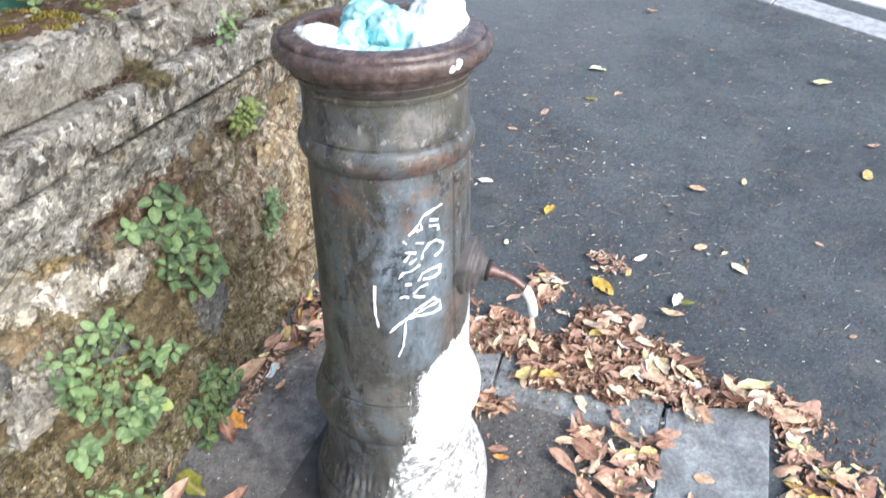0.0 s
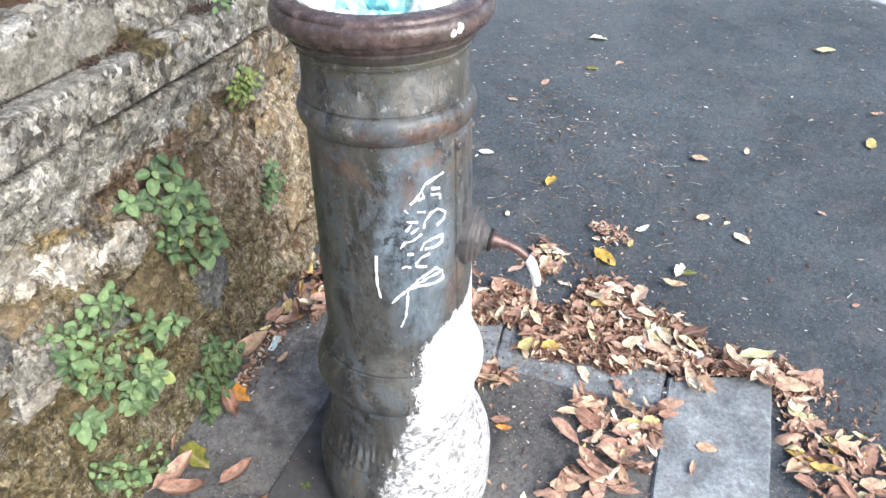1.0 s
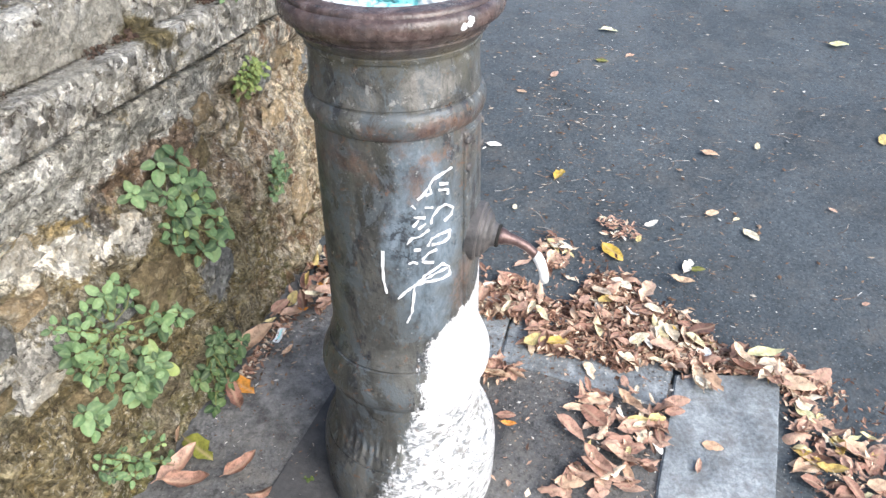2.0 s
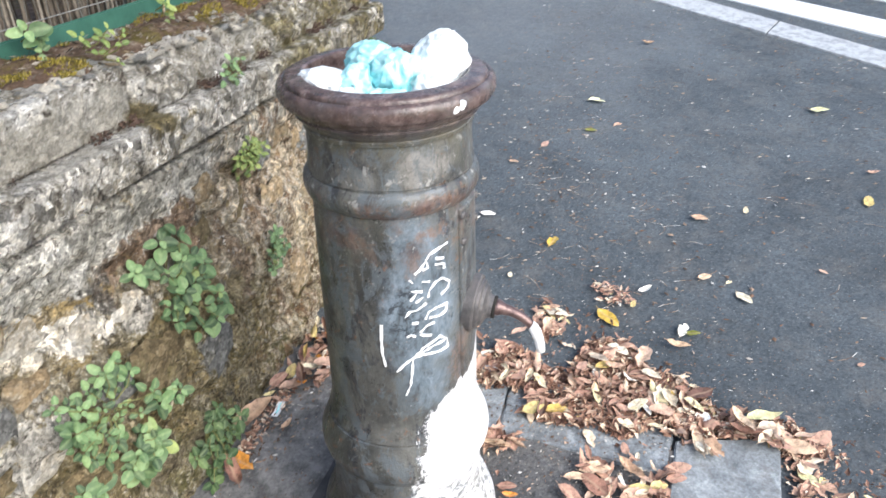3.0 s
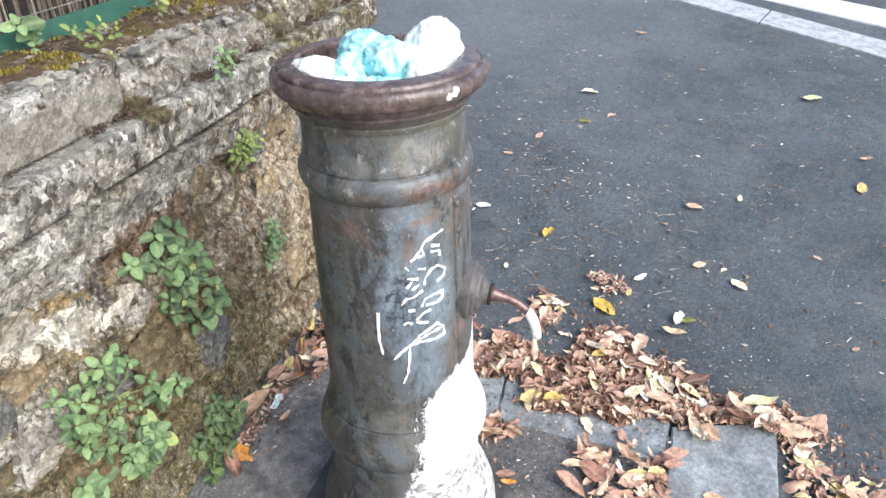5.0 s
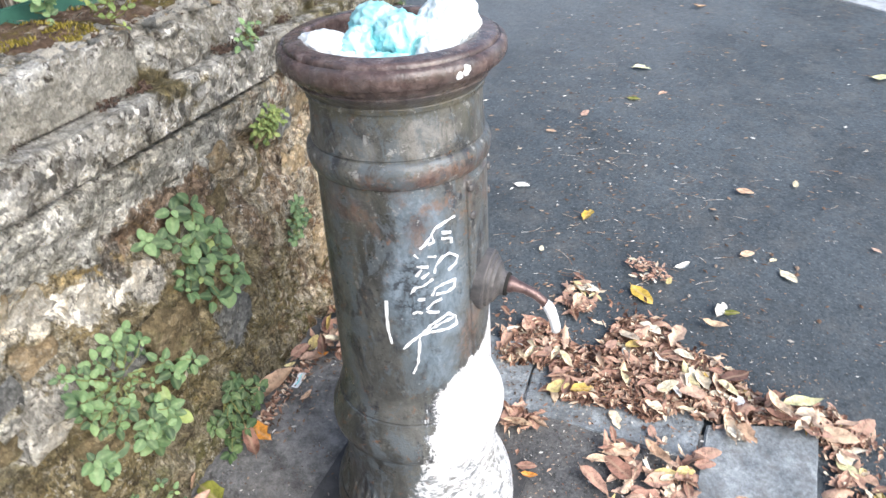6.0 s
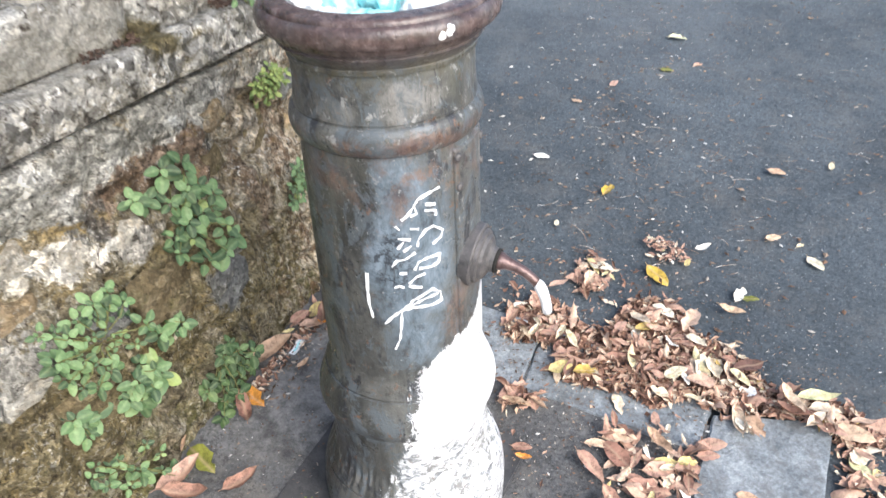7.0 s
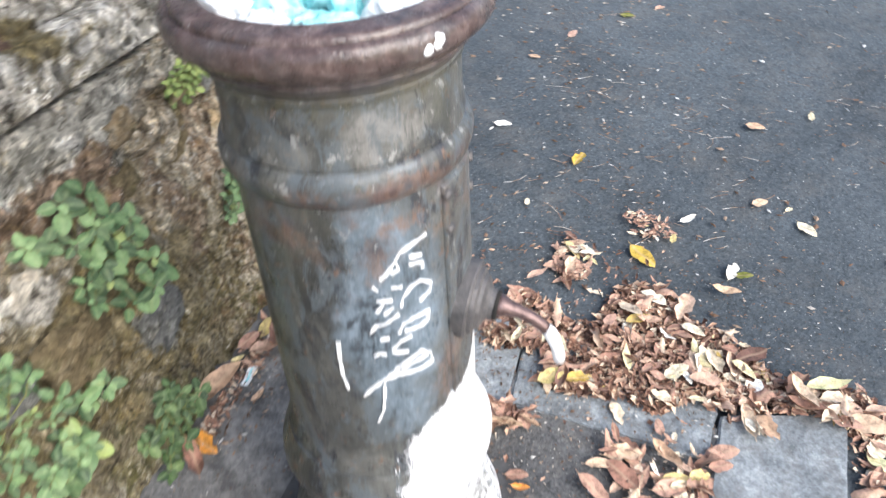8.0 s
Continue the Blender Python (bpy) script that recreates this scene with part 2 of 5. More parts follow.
STONES = dict(
    brown=stone_material("brown_tuff_stone", (0.15, 0.112, 0.084), (0.275, 0.215, 0.17), (0.46, 0.39, 0.32)),
    earth=stone_material("mossy_earthy_stone", (0.09, 0.07, 0.038), (0.2, 0.155, 0.088), (0.36, 0.3, 0.2), 0.8),
    grey=stone_material("grey_stone", (0.14, 0.14, 0.13), (0.25, 0.25, 0.24), (0.42, 0.42, 0.4)),
    pale=stone_material("pale_limestone", (0.33, 0.27, 0.19), (0.58, 0.54, 0.46), (0.78, 0.76, 0.7), 0.2),
    buff=stone_material("buff_stone", (0.22, 0.15, 0.075), (0.42, 0.32, 0.2), (0.6, 0.54, 0.44), 0.5),
)


def coping_material():
    n = Nodes("weathered_coping", 0.92, 0, 0.2)
    base = n.ramp(n.noise(12, 8, 0.75, 0.4), (0.36, (0.165, 0.147, 0.115)), (0.46, (0.36, 0.337, 0.285)), (0.54, (0.55, 0.527, 0.475)), (0.66, (0.8, 0.785, 0.745)))
    dark = n.ramp(n.noise(30, 8, 0.76, 0.6), (0.545, 0.0), (0.64, 0.7))
    base = n.mix(dark, base, (0.13, 0.095, 0.075))
    lichen = n.ramp(n.noise(70, 7, 0.8, 0.8), (0.54, 0.0), (0.585, 0.95))
    base = n.mix(lichen, base, (0.74, 0.73, 0.7))
    pits = n.ramp(n.noise(55, 7, 0.8, 0.8), (0.40, 0.9), (0.455, 0.0))
    base = n.mix(pits, base, (0.06, 0.045, 0.035))
    moss = n.ramp(n.noise(6, 8, 0.75, 0.4), (0.57, 0.0), (0.65, 0.7))
    stain = n.ramp(n.noise(4.5, 8, 0.72, 0.5), (0.48, 0.0), (0.62, 0.5))
    base = n.mix(stain, base, (0.2, 0.178, 0.135))
    base = n.mix(moss, base, (0.15, 0.115, 0.04))
    x, y, z = n.add("ShaderNodeSeparateXYZ", Vector=n.co).outputs
    along = n.math("ADD", n.math("MULTIPLY", x, 0.296), n.math("MULTIPLY", y, 0.955))
    far_moss = n.math("MULTIPLY", n.ramp(n.noise(10, 8, 0.76, 0.5), (0.42, 0.0), (0.55, 0.85)), n.ramp(along, (0.3, 0.0), (0.5, 1.0)))
    base = n.mix(far_moss, base, n.ramp(n.noise(45, 6, 0.7), (0.35, (0.1, 0.075, 0.04)), (0.65, (0.22, 0.19, 0.075))))
    flakes = n.ramp(n.chips(62), (0.0, 0.22), (0.35, 0.7), (0.7, 1.15), (1.0, 1.85))
    smooth = n.ramp(n.noise(2.6, 3, 0.6), (0.42, 0.2), (0.56, 0.75))
    u2 = n.math("ADD", along, n.math("MULTIPLY", n.math("SUBTRACT", n.noise(14, 7, 0.7), 0.5), 0.12))
    z2 = n.math("ADD", z, n.math("MULTIPLY", n.math("SUBTRACT", n.noise(17, 7, 0.7), 0.5), 0.1))
    face = n.blob(u2, z2, (-0.14, 0.932), (0.19, 0.045), 1.0, 0.4)
    base = n.mix(n.math("MULTIPLY", face, 0.7), base, n.ramp(n.noise(9, 7, 0.7), (0.35, (0.33, 0.31, 0.262)), (0.65, (0.52, 0.5, 0.445))))
    base = n.mix(n.blob(u2, z2, (0.03, 0.893), (0.05, 0.035), 0.9, 0.6), base, n.ramp(n.noise(60, 5, 0.7), (0.35, (0.07, 0.055, 0.02)), (0.65, (0.2, 0.155, 0.06))))
    smooth = n.math("MAXIMUM", smooth, n.ramp(z, (0.886, 0.85), (0.9, 0.0)))
    smooth = n.mix(face, smooth, (0.15, 0.15, 0.15))
    base = n.mix(smooth, base, flakes, "MULTIPLY")
    bits = n.ramp(n.chips(125), (0.0, 0.55), (1.0, 1.45))
    base = n.mix(0.6, base, bits, "MULTIPLY")
    n.color(n.mix(1.0, base, n.ramp(n.noise(220, 4, 0.75), (0.25, 0.6), (0.75, 1.4)), "MULTIPLY"))
    return n.bump((n.noise(42, 8, 0.8, 0.6), 0.035), (n.noise(190, 4, 0.7), 0.005)).m


COPING = coping_material()


def soil_material():
    n = Nodes("mossy_soil", 0.95, 0, 0.1)
    base = n.ramp(n.noise(40, 7, 0.75), (0.3, (0.05, 0.036, 0.025)), (0.5, (0.13, 0.085, 0.06)), (0.72, (0.3, 0.24, 0.18)))
    moss = n.ramp(n.noise(9, 6, 0.7, 0.5), (0.52, 0.0), (0.62, 0.85))
    green = n.ramp(n.noise(120, 4, 0.7), (0.3, (0.06, 0.05, 0.012)), (0.7, (0.17, 0.14, 0.04)))
    n.color(n.mix(moss, base, green))
    return n.bump((n.noise(90, 6, 0.75), 0.012)).m


SOIL = soil_material()


def moss_material():
    n = Nodes("golden_moss", 0.95, 0, 0.1)
    n.color(n.ramp(n.island(), (0.0, (0.075, 0.062, 0.014)), (0.6, (0.18, 0.145, 0.03)), (1.0, (0.28, 0.225, 0.06))))
    return n.m


MOSS = moss_material()


def iron_material(name):
    n = Nodes(name, 0.5, 0.0, 0.5)
    sep = n.add("ShaderNodeSeparateXYZ", Vector=n.co)
    x, y, z = sep.outputs
    turn = n.math("MULTIPLY", n.math("ARCTAN2", y, x), 57.2958)
    base = n.ramp(n.noise(7, 8, 0.72, 0.5, (1, 1, 0.5)), (0.34, (0.024, 0.025, 0.024)), (0.46, (0.056, 0.057, 0.054)), (0.56, (0.104, 0.103, 0.096)), (0.7, (0.19, 0.186, 0.172)))
    streak = n.ramp(n.noise(22, 8, 0.75, 0.0, (1, 1, 0.12)), (0.5, 0.0), (0.62, 0.75))
    base = n.mix(streak, base, (0.13, 0.132, 0.122))
    wet = n.ramp(n.noise(17, 8, 0.78, 0.6, (1, 1, 0.35)), (0.525, 0.0), (0.575, 0.88))
    base = n.mix(wet, base, (0.026, 0.028, 0.034))
    olive = n.ramp(n.noise(6, 6, 0.7), (0.54, 0.0), (0.68, 0.5))
    base = n.mix(olive, base, (0.1, 0.098, 0.07))
    flake = n.ramp(n.noise(20, 9, 0.8, 0.7, (1, 1, 0.6)), (0.505, 0.0), (0.525, 0.8))
    base = n.mix(flake, base, (0.092, 0.108, 0.12))
    specks = n.ramp(n.noise(48, 6, 0.8, 0.5), (0.60, 0.0), (0.63, 0.8))
    base = n.mix(specks, base, (0.15, 0.085, 0.055))
    # old blue-grey overpaint round the scrawl
    da = n.math("DIVIDE", n.math("ADD", turn, 68.0), 31.0)
    dz = n.math("DIVIDE", n.math("SUBTRACT", z, 0.67), 0.22)
    far = n.math("ADD", n.math("MULTIPLY", da, da), n.math("MULTIPLY", dz, dz))
    blue = n.ramp(n.math("ADD", far, n.math("MULTIPLY", n.math("SUBTRACT", n.noise(20, 7, 0.72), 0.5), 2.2)), (0.3, 0.9), (1.2, 0.0))
    base = n.mix(blue, base, n.ramp(n.noise(26, 8, 0.78, 0.5, (1, 1, 0.45)), (0.38, (0.045, 0.055, 0.067)), (0.46, (0.105, 0.135, 0.162)), (0.62, (0.2, 0.25, 0.3))))
    # grime under the rim, pale scuffs, rust-coloured patches below the rib
    t2 = n.math("ADD", turn, n.math("MULTIPLY", n.math("SUBTRACT", n.noise(26, 8, 0.76), 0.5), 44.0))
    z3 = n.math("ADD", z, n.math("MULTIPLY", n.math("SUBTRACT", n.noise(30, 8, 0.76), 0.5), 0.09))
    broken = n.ramp(n.noise(42, 8, 0.8, 0.5, (1, 1, 0.5)), (0.44, 0.15), (0.54, 1.0))
    for at, radii, tone, strength in (
        ((-95.0, 0.952), (120.0, 0.016), (0.085, 0.077, 0.05), 0.75), ((-62.0, 0.915), (26.0, 0.026), (0.25, 0.24, 0.225), 0.6), ((-112.0, 0.905), (22.0, 0.02), (0.21, 0.2, 0.18), 0.45),
        ((-58.0, 0.812), (13.0, 0.014), (0.19, 0.11, 0.075), 0.6), ((-74.0, 0.76), (9.0, 0.03), (0.2, 0.13, 0.1), 0.5), ((-58.0, 0.858), (28.0, 0.016), (0.18, 0.11, 0.08), 0.65), ((-38.0, 0.56), (10.0, 0.06), (0.17, 0.11, 0.085), 0.6),
    ):
        base = n.mix(n.math("MULTIPLY", n.blob(t2, z3, at, radii, strength, 0.7), broken), base, tone)
    blots = n.math("MULTIPLY", n.blob(t2, z3, (-80.0, 0.675), (16.0, 0.075), 1.0, 0.8), n.ramp(n.noise(75, 7, 0.8), (0.5, 0.0), (0.53, 0.9)))
    base = n.mix(blots, base, (0.026, 0.03, 0.038))
    chalk = n.ramp(n.noise(55, 8, 0.8, 0.4), (0.585, 0.0), (0.61, 0.75))
    base = n.mix(n.math("MULTIPLY", chalk, n.ramp(z, (0.6, 0.25), (0.86, 1.0))), base, (0.29, 0.29, 0.28))
    # rust on the rim, on the rib and in spots
    rim = n.ramp(z, (0.955, 0.0), (0.985, 1.0))
    rib = n.math("MULTIPLY", n.ramp(n.math("ABSOLUTE", n.math("SUBTRACT", z, 0.85)), (0.008, 1.0), (0.024, 0.0)), 1.0)
    patch = n.math("MULTIPLY", n.ramp(n.math("ABSOLUTE", n.math("SUBTRACT", z, 0.8)), (0.01, 1.0), (0.05, 0.0)), 0.75)
    rusty = n.math("ADD", n.math("MULTIPLY", rim, n.ramp(n.noise(14, 7, 0.7), (0.3, 0.6), (0.55, 1.0))), n.math("MULTIPLY", n.math("MAXIMUM", rib, patch), n.ramp(n.noise(17, 7, 0.7), (0.5, 0.0), (0.62, 1.0))), clamp=True)
    rust = n.ramp(n.noise(45, 6, 0.7), (0.34, (0.042, 0.028, 0.026)), (0.5, (0.084, 0.056, 0.051)), (0.66, (0.165, 0.12, 0.11)))
    base = n.mix(rusty, base, rust)
    warm = n.math("MULTIPLY", n.math("MAXIMUM", rib, patch), n.ramp(n.noise(26, 8, 0.76, 0.5), (0.53, 0.0), (0.57, 0.8)))
    base = n.mix(n.math("MULTIPLY", warm, 0.55), base, (0.19, 0.115, 0.08))
    # splashed white paint, its edge running up round the side below the spout
    curve = n.t.nodes.new("ShaderNodeFloatCurve")
    pts = curve.mapping.curves[0].points
    edge = ((0.0, -112), (0.15, -100), (0.224, -91), (0.294, -82), (0.373, -75), (0.43, -71), (0.476, -60), (0.496, -45), (0.52, -26), (0.6, 6))
    for _ in range(len(edge) - 2):
        pts.new(0.5, 0.5)
    for p, (h, a) in zip(pts, edge):
        p.location = (h / 0.6, (a + 180) / 360)
    curve.mapping.update()
    n.t.links.new(n.math("DIVIDE", z, 0.6, clamp=True), curve.inputs["Value"])
    border = n.math("SUBTRACT", n.math("MULTIPLY", curve.outputs[0], 360.0), 180.0)
    wobble = n.math("MULTIPLY", n.math("SUBTRACT", n.noise(70, 8, 0.82, 0.6, (1, 1, 0.5)), 0.5), 62.0)
    inside = n.math("ADD", n.math("SUBTRACT", turn, border), wobble)
    full = n.ramp(n.math("DIVIDE", inside, 60.0), (0.0, 0.0), (0.03, 1.0))
    under = n.ramp(z, (0.56, 1.0), (0.575, 0.0))
    other = n.ramp(n.math("DIVIDE", n.math("SUBTRACT", 75.0, turn), 60.0), (0.0, 0.0), (0.1, 1.0))
    worn = n.ramp(n.noise(60, 9, 0.82, 0.5, (0.7, 0.7, 1.3)), (0.445, 0.12), (0.53, 0.95))
    scuff = n.mix(n.ramp(z, (0.285, 1.0), (0.31, 0.0)), (1, 1, 1), worn)
    white = n.math("MULTIPLY", n.math("MULTIPLY", full, under), n.math("MULTIPLY", other, scuff))
    base = n.mix(white, base, n.ramp(n.noise(60, 6, 0.75), (0.3, (0.5, 0.52, 0.55)), (0.5, (0.7, 0.71, 0.73)), (0.7, (0.78, 0.78, 0.79))))
    drip = n.ramp(n.noise(120, 3, 0.6), (0.70, 0.0), (0.75, 0.8))
    base = n.mix(drip, base, (0.36, 0.36, 0.35))
    n.color(base)
    polish = n.mix(rim, (1.0, 1.0, 1.0), (0.72, 0.72, 0.72))
    n.rough(n.mix(1.0, n.ramp(n.noise(25, 6, 0.7), (0.35, 0.24), (0.65, 0.5)), polish, "MULTIPLY"))
    return n.bump((n.noise(24, 6, 0.6), 0.0035), (n.noise(90, 4, 0.6), 0.0012)).m


IRON = iron_material("painted_cast_iron")


def plain_material(name, dark, light, rough, scale=30, metal=0.0, depth=0.001):
    n = Nodes(name, rough, metal, 0.4)
    n.color(n.ramp(n.noise(scale, 7, 0.7), (0.3, dark), (0.7, light)))
    return n.bump((n.noise(scale * 3, 4), depth)).m


NOSE = plain_material("dark_bare_iron", (0.04, 0.04, 0.042), (0.13, 0.12, 0.118), 0.45, 45, 0.0, 0.002)
DAMP = plain_material("damp_dark_stone", (0.03, 0.03, 0.032), (0.085, 0.083, 0.082), 0.6, 22, 0.0, 0.003)
DIRT = plain_material("dark_mossy_dirt", (0.035, 0.022, 0.018), (0.11, 0.07, 0.05), 0.95, 60, 0.0, 0.006)
RUST = plain_material("rusty_spout_iron", (0.075, 0.045, 0.042), (0.22, 0.15, 0.14), 0.28, 70, 0.5)
LIME = plain_material("white_limescale", (0.7, 0.7, 0.7), (0.88, 0.88, 0.88), 0.5, 60)
GAP = plain_material("black_gap", (0.008, 0.008, 0.008), (0.02, 0.018, 0.016), 0.9, 40)
SCRAWL = plain_material("white_marker_paint", (0.74, 0.76, 0.78), (0.9, 0.9, 0.9), 0.5, 90)
GREEN = plain_material("green_fence_paint", (0.018, 0.07, 0.052), (0.036, 0.112, 0.083), 0.5, 25)
WIRE = plain_material("galvanised_wire", (0.16, 0.16, 0.15), (0.34, 0.34, 0.32), 0.5, 60, 0.4)
STALK = plain_material("dry_tan_stalk", (0.24, 0.18, 0.12), (0.42, 0.34, 0.25), 0.8, 60)
STEM = plain_material("green_stem", (0.1, 0.1, 0.03), (0.2, 0.2, 0.07), 0.7, 60)


def reed_material():
    n = Nodes("dry_reed", 0.9, 0, 0.2)
    base = n.ramp(n.island(), (0.0, (0.03, 0.024, 0.018)), (0.5, (0.1, 0.082, 0.064)), (1.0, (0.26, 0.23, 0.19)))
    n.color(n.mix(1.0, base, n.ramp(n.noise(50, 5, 0.7), (0.3, 0.5), (0.7, 1.3)), "MULTIPLY"))
    return n.m


REED = reed_material()


def bag_material(name, low, high, seen):
    n = Nodes(name, 0.35, 0, 0.5)
    n.color(n.ramp(n.noise(14, 5, 0.6, 0.8), (0.35, low), (0.62, high)))
    n.b.inputs["Subsurface Weight"].default_value = seen
    n.b.inputs["Subsurface Radius"].default_value = (0.02, 0.02, 0.02)
    return n.bump((n.noise(60, 4, 0.6, 1.5), 0.004)).m


BAG_WHITE = bag_material("white_plastic_bag", (0.62, 0.68, 0.7), (0.8, 0.82, 0.83), 0.1)
BAG_BLUE = bag_material("pale_turquoise_bag", (0.2, 0.62, 0.65), (0.6, 0.84, 0.85), 0.1)


def leaf_material(name, *stops):
    n = Nodes(name, 0.6, 0, 0.35)
    base = n.ramp(n.chance(), *stops)
    spots = n.ramp(n.noise(48, 7, 0.8), (0.36, 0.3), (0.5, 0.95), (0.64, 1.4))
    base = n.mix(1.0, base, spots, "MULTIPLY")
    x, y, z = n.add("ShaderNodeSeparateXYZ", Vector=n.co).outputs
    rib = n.ramp(n.math("ABSOLUTE", y), (0.0008, 0.45), (0.0025, 0.0))
    n.color(n.mix(rib, base, (0.5, 0.36, 0.24)))
    return n.bump((n.noise(140, 4, 0.6), 0.0015)).m


DRY = leaf_material("dry_brown_leaf", (0.0, (0.14, 0.073, 0.053)), (0.2, (0.28, 0.15, 0.108)), (0.45, (0.43, 0.26, 0.19)), (0.7, (0.55, 0.375, 0.275)), (0.88, (0.66, 0.52, 0.38)), (1.0, (0.77, 0.69, 0.53)))
TAN = leaf_material("tan_leaf", (0.0, (0.45, 0.29, 0.19)), (1.0, (0.62, 0.45, 0.31)))
PALE = leaf_material("pale_cream_leaf", (0.0, (0.62, 0.54, 0.36)), (0.6, (0.78, 0.73, 0.6)), (1.0, (0.86, 0.84, 0.78)))
YELLOW = leaf_material("yellow_leaf", (0.0, (0.46, 0.31, 0.07)), (0.5, (0.6, 0.48, 0.2)), (1.0, (0.68, 0.62, 0.38)))
ORANGE = leaf_material("orange_leaf", (0.0, (0.55, 0.2, 0.03)), (1.0, (0.66, 0.3, 0.06)))
OCHRE = leaf_material("ochre_leaf", (0.0, (0.42, 0.27, 0.03)), (1.0, (0.52, 0.37, 0.08)))
RUSSET = leaf_material("russet_leaf", (0.0, (0.3, 0.155, 0.11)), (0.5, (0.4, 0.235, 0.175)), (1.0, (0.52, 0.34, 0.26)))
OLIVE = leaf_material("olive_leaf", (0.0, (0.16, 0.17, 0.03)), (1.0, (0.24, 0.24, 0.05)))
LEMON = leaf_material("pale_lemon_leaf", (0.0, (0.6, 0.58, 0.3)), (1.0, (0.7, 0.7, 0.46)))
FALLEN = dict(ochre=OCHRE, russet=RUSSET, tan=TAN, lemon=LEMON, dry=DRY, pale=PALE, yellow=YELLOW, orange=ORANGE, olive=OLIVE)


def herb_material(name, *tones):
    n = Nodes(name, 0.55, 0, 0.35)
    base = n.ramp(n.chance(), *tones)
    x, y, z = n.add("ShaderNodeSeparateXYZ", Vector=n.co).outputs
    rib = n.ramp(n.math("ABSOLUTE", y), (0.0003, 0.25), (0.0010, 0.0))
    base = n.mix(rib, base, (0.3, 0.38, 0.19))
    n.color(n.mix(1.0, base, n.ramp(n.noise(150, 4, 0.6), (0.3, 0.75), (0.7, 1.2)), "MULTIPLY"))
    n.b.inputs["Subsurface Weight"].default_value = 0.08
    return n.bump((n.noise(220, 3), 0.001)).m


HERB = herb_material("herb_leaf", (0.0, (0.028, 0.055, 0.024)), (0.3, (0.06, 0.105, 0.045)), (0.65, (0.105, 0.18, 0.072)), (0.97, (0.175, 0.262, 0.115)), (1.0, (0.26, 0.31, 0.1)))
HERB_DARK = herb_material("dark_herb_leaf", (0.0, (0.022, 0.046, 0.018)), (0.6, (0.055, 0.1, 0.035)), (1.0, (0.105, 0.16, 0.058)))
HERB_LIME = herb_material("yellow_green_herb_leaf", (0.0, (0.07, 0.11, 0.025)), (0.6, (0.15, 0.2, 0.05)), (1.0, (0.27, 0.31, 0.09)))


def debris_material():
    n = Nodes("leaf_crumbs", 0.85, 0, 0.2)
    n.color(n.ramp(n.island(), (0.0, (0.07, 0.045, 0.03)), (0.4, (0.2, 0.12, 0.08)), (0.7, (0.34, 0.25, 0.18)), (0.88, (0.42, 0.38, 0.33)), (1.0, (0.72, 0.7, 0.66))))
    return n.m


DEBRIS = debris_material()


def litter_material():
    n = Nodes("broken_leaf", 0.75, 0, 0.25)
    n.color(n.ramp(n.island(), (0.0, (0.11, 0.062, 0.046)), (0.3, (0.25, 0.142, 0.102)), (0.6, (0.41, 0.25, 0.18)), (0.85, (0.57, 0.41, 0.295)), (1.0, (0.76, 0.67, 0.53))))
    return n.m


LITTER = litter_material()


# ---- helpers of this scene ----
def gz(x, y):
    """The street climbs away from the camera and falls a little towards its right."""
    return -0.0577 * x + 0.1636 * y


def finish(bm, name, material, smooth=True):
    mesh = bpy.data.meshes.new(name)
    bm.to_mesh(mesh)
    bm.free()
    mesh.materials.append(material)
    if smooth:
        mesh.polygons.foreach_set("use_smooth", [True] * len(mesh.polygons))
    return mesh


def thing(name, label, category, group="", kind="", at=None):
    ob = new(name)
    ob.empty_display_size = 0.05
    if at is not None:
        ob.matrix_world = at
    return tagged(ob, label, category, group, kind)


def part(name, bm, material, parent, label="", smooth=True, crisp=0):
    ob = new(name, finish(bm, name, material, smooth))
    if crisp:
        ob.data.set_sharp_from_angle(angle=radians(crisp))
    ob.parent = parent
    return tagged(ob, label)


def lathe(bm, profile, turns=96, start=0.0, end=360.0, wobble=0.0):
    """Spins (radius, height) pairs about z."""
    closed = end - start >= 360
    count = turns if closed else turns + 1
    rings = []
    for r, z in profile:
        ring = []
        for k in range(count):
            a = radians(start + (end - start) * k / turns)
            rr = r + (wobble * noise.noise((math.cos(a) * 2.2, math.sin(a) * 2.2, z * 9)) if wobble else 0)
            ring.append(bm.verts.new((rr * math.cos(a), rr * math.sin(a), z)))
        rings.append(ring)
    for low, high in zip(rings, rings[1:]):
        for k in range(turns):
            j = (k + 1) % count
            bm.faces.new((low[k], low[j], high[j], high[k]))
    bmesh.ops.recalc_face_normals(bm, faces=bm.faces)
    return rings


def tube(bm, points, radii, sides=12, caps=True):
    points = [Vector(p) for p in points]
    rings = []
    for k, p in enumerate(points):
        ahead = (points[min(k + 1, len(points) - 1)] - points[max(k - 1, 0)]).normalized()
        side = ahead.cross(Vector((0, 0, 1)))
        side = side.normalized() if side.length > 1e-4 else Vector((1, 0, 0))
        up = side.cross(ahead)
        r = radii[k] if isinstance(radii, (list, tuple)) else radii
        rings.append([bm.verts.new(p + r * (math.cos(2 * math.pi * s / sides) * side + math.sin(2 * math.pi * s / sides) * up)) for s in range(sides)])
    for a, b in zip(rings, rings[1:]):
        for s in range(sides):
            bm.faces.new((a[s], a[(s + 1) % sides], b[(s + 1) % sides], b[s]))
    if caps:
        bm.faces.new(rings[0][::-1])
        bm.faces.new(rings[-1])


def fbm(x, y, z=0.0, octaves=4):
    return noise.fractal((x, y, z), 0.9, 2.1, octaves)


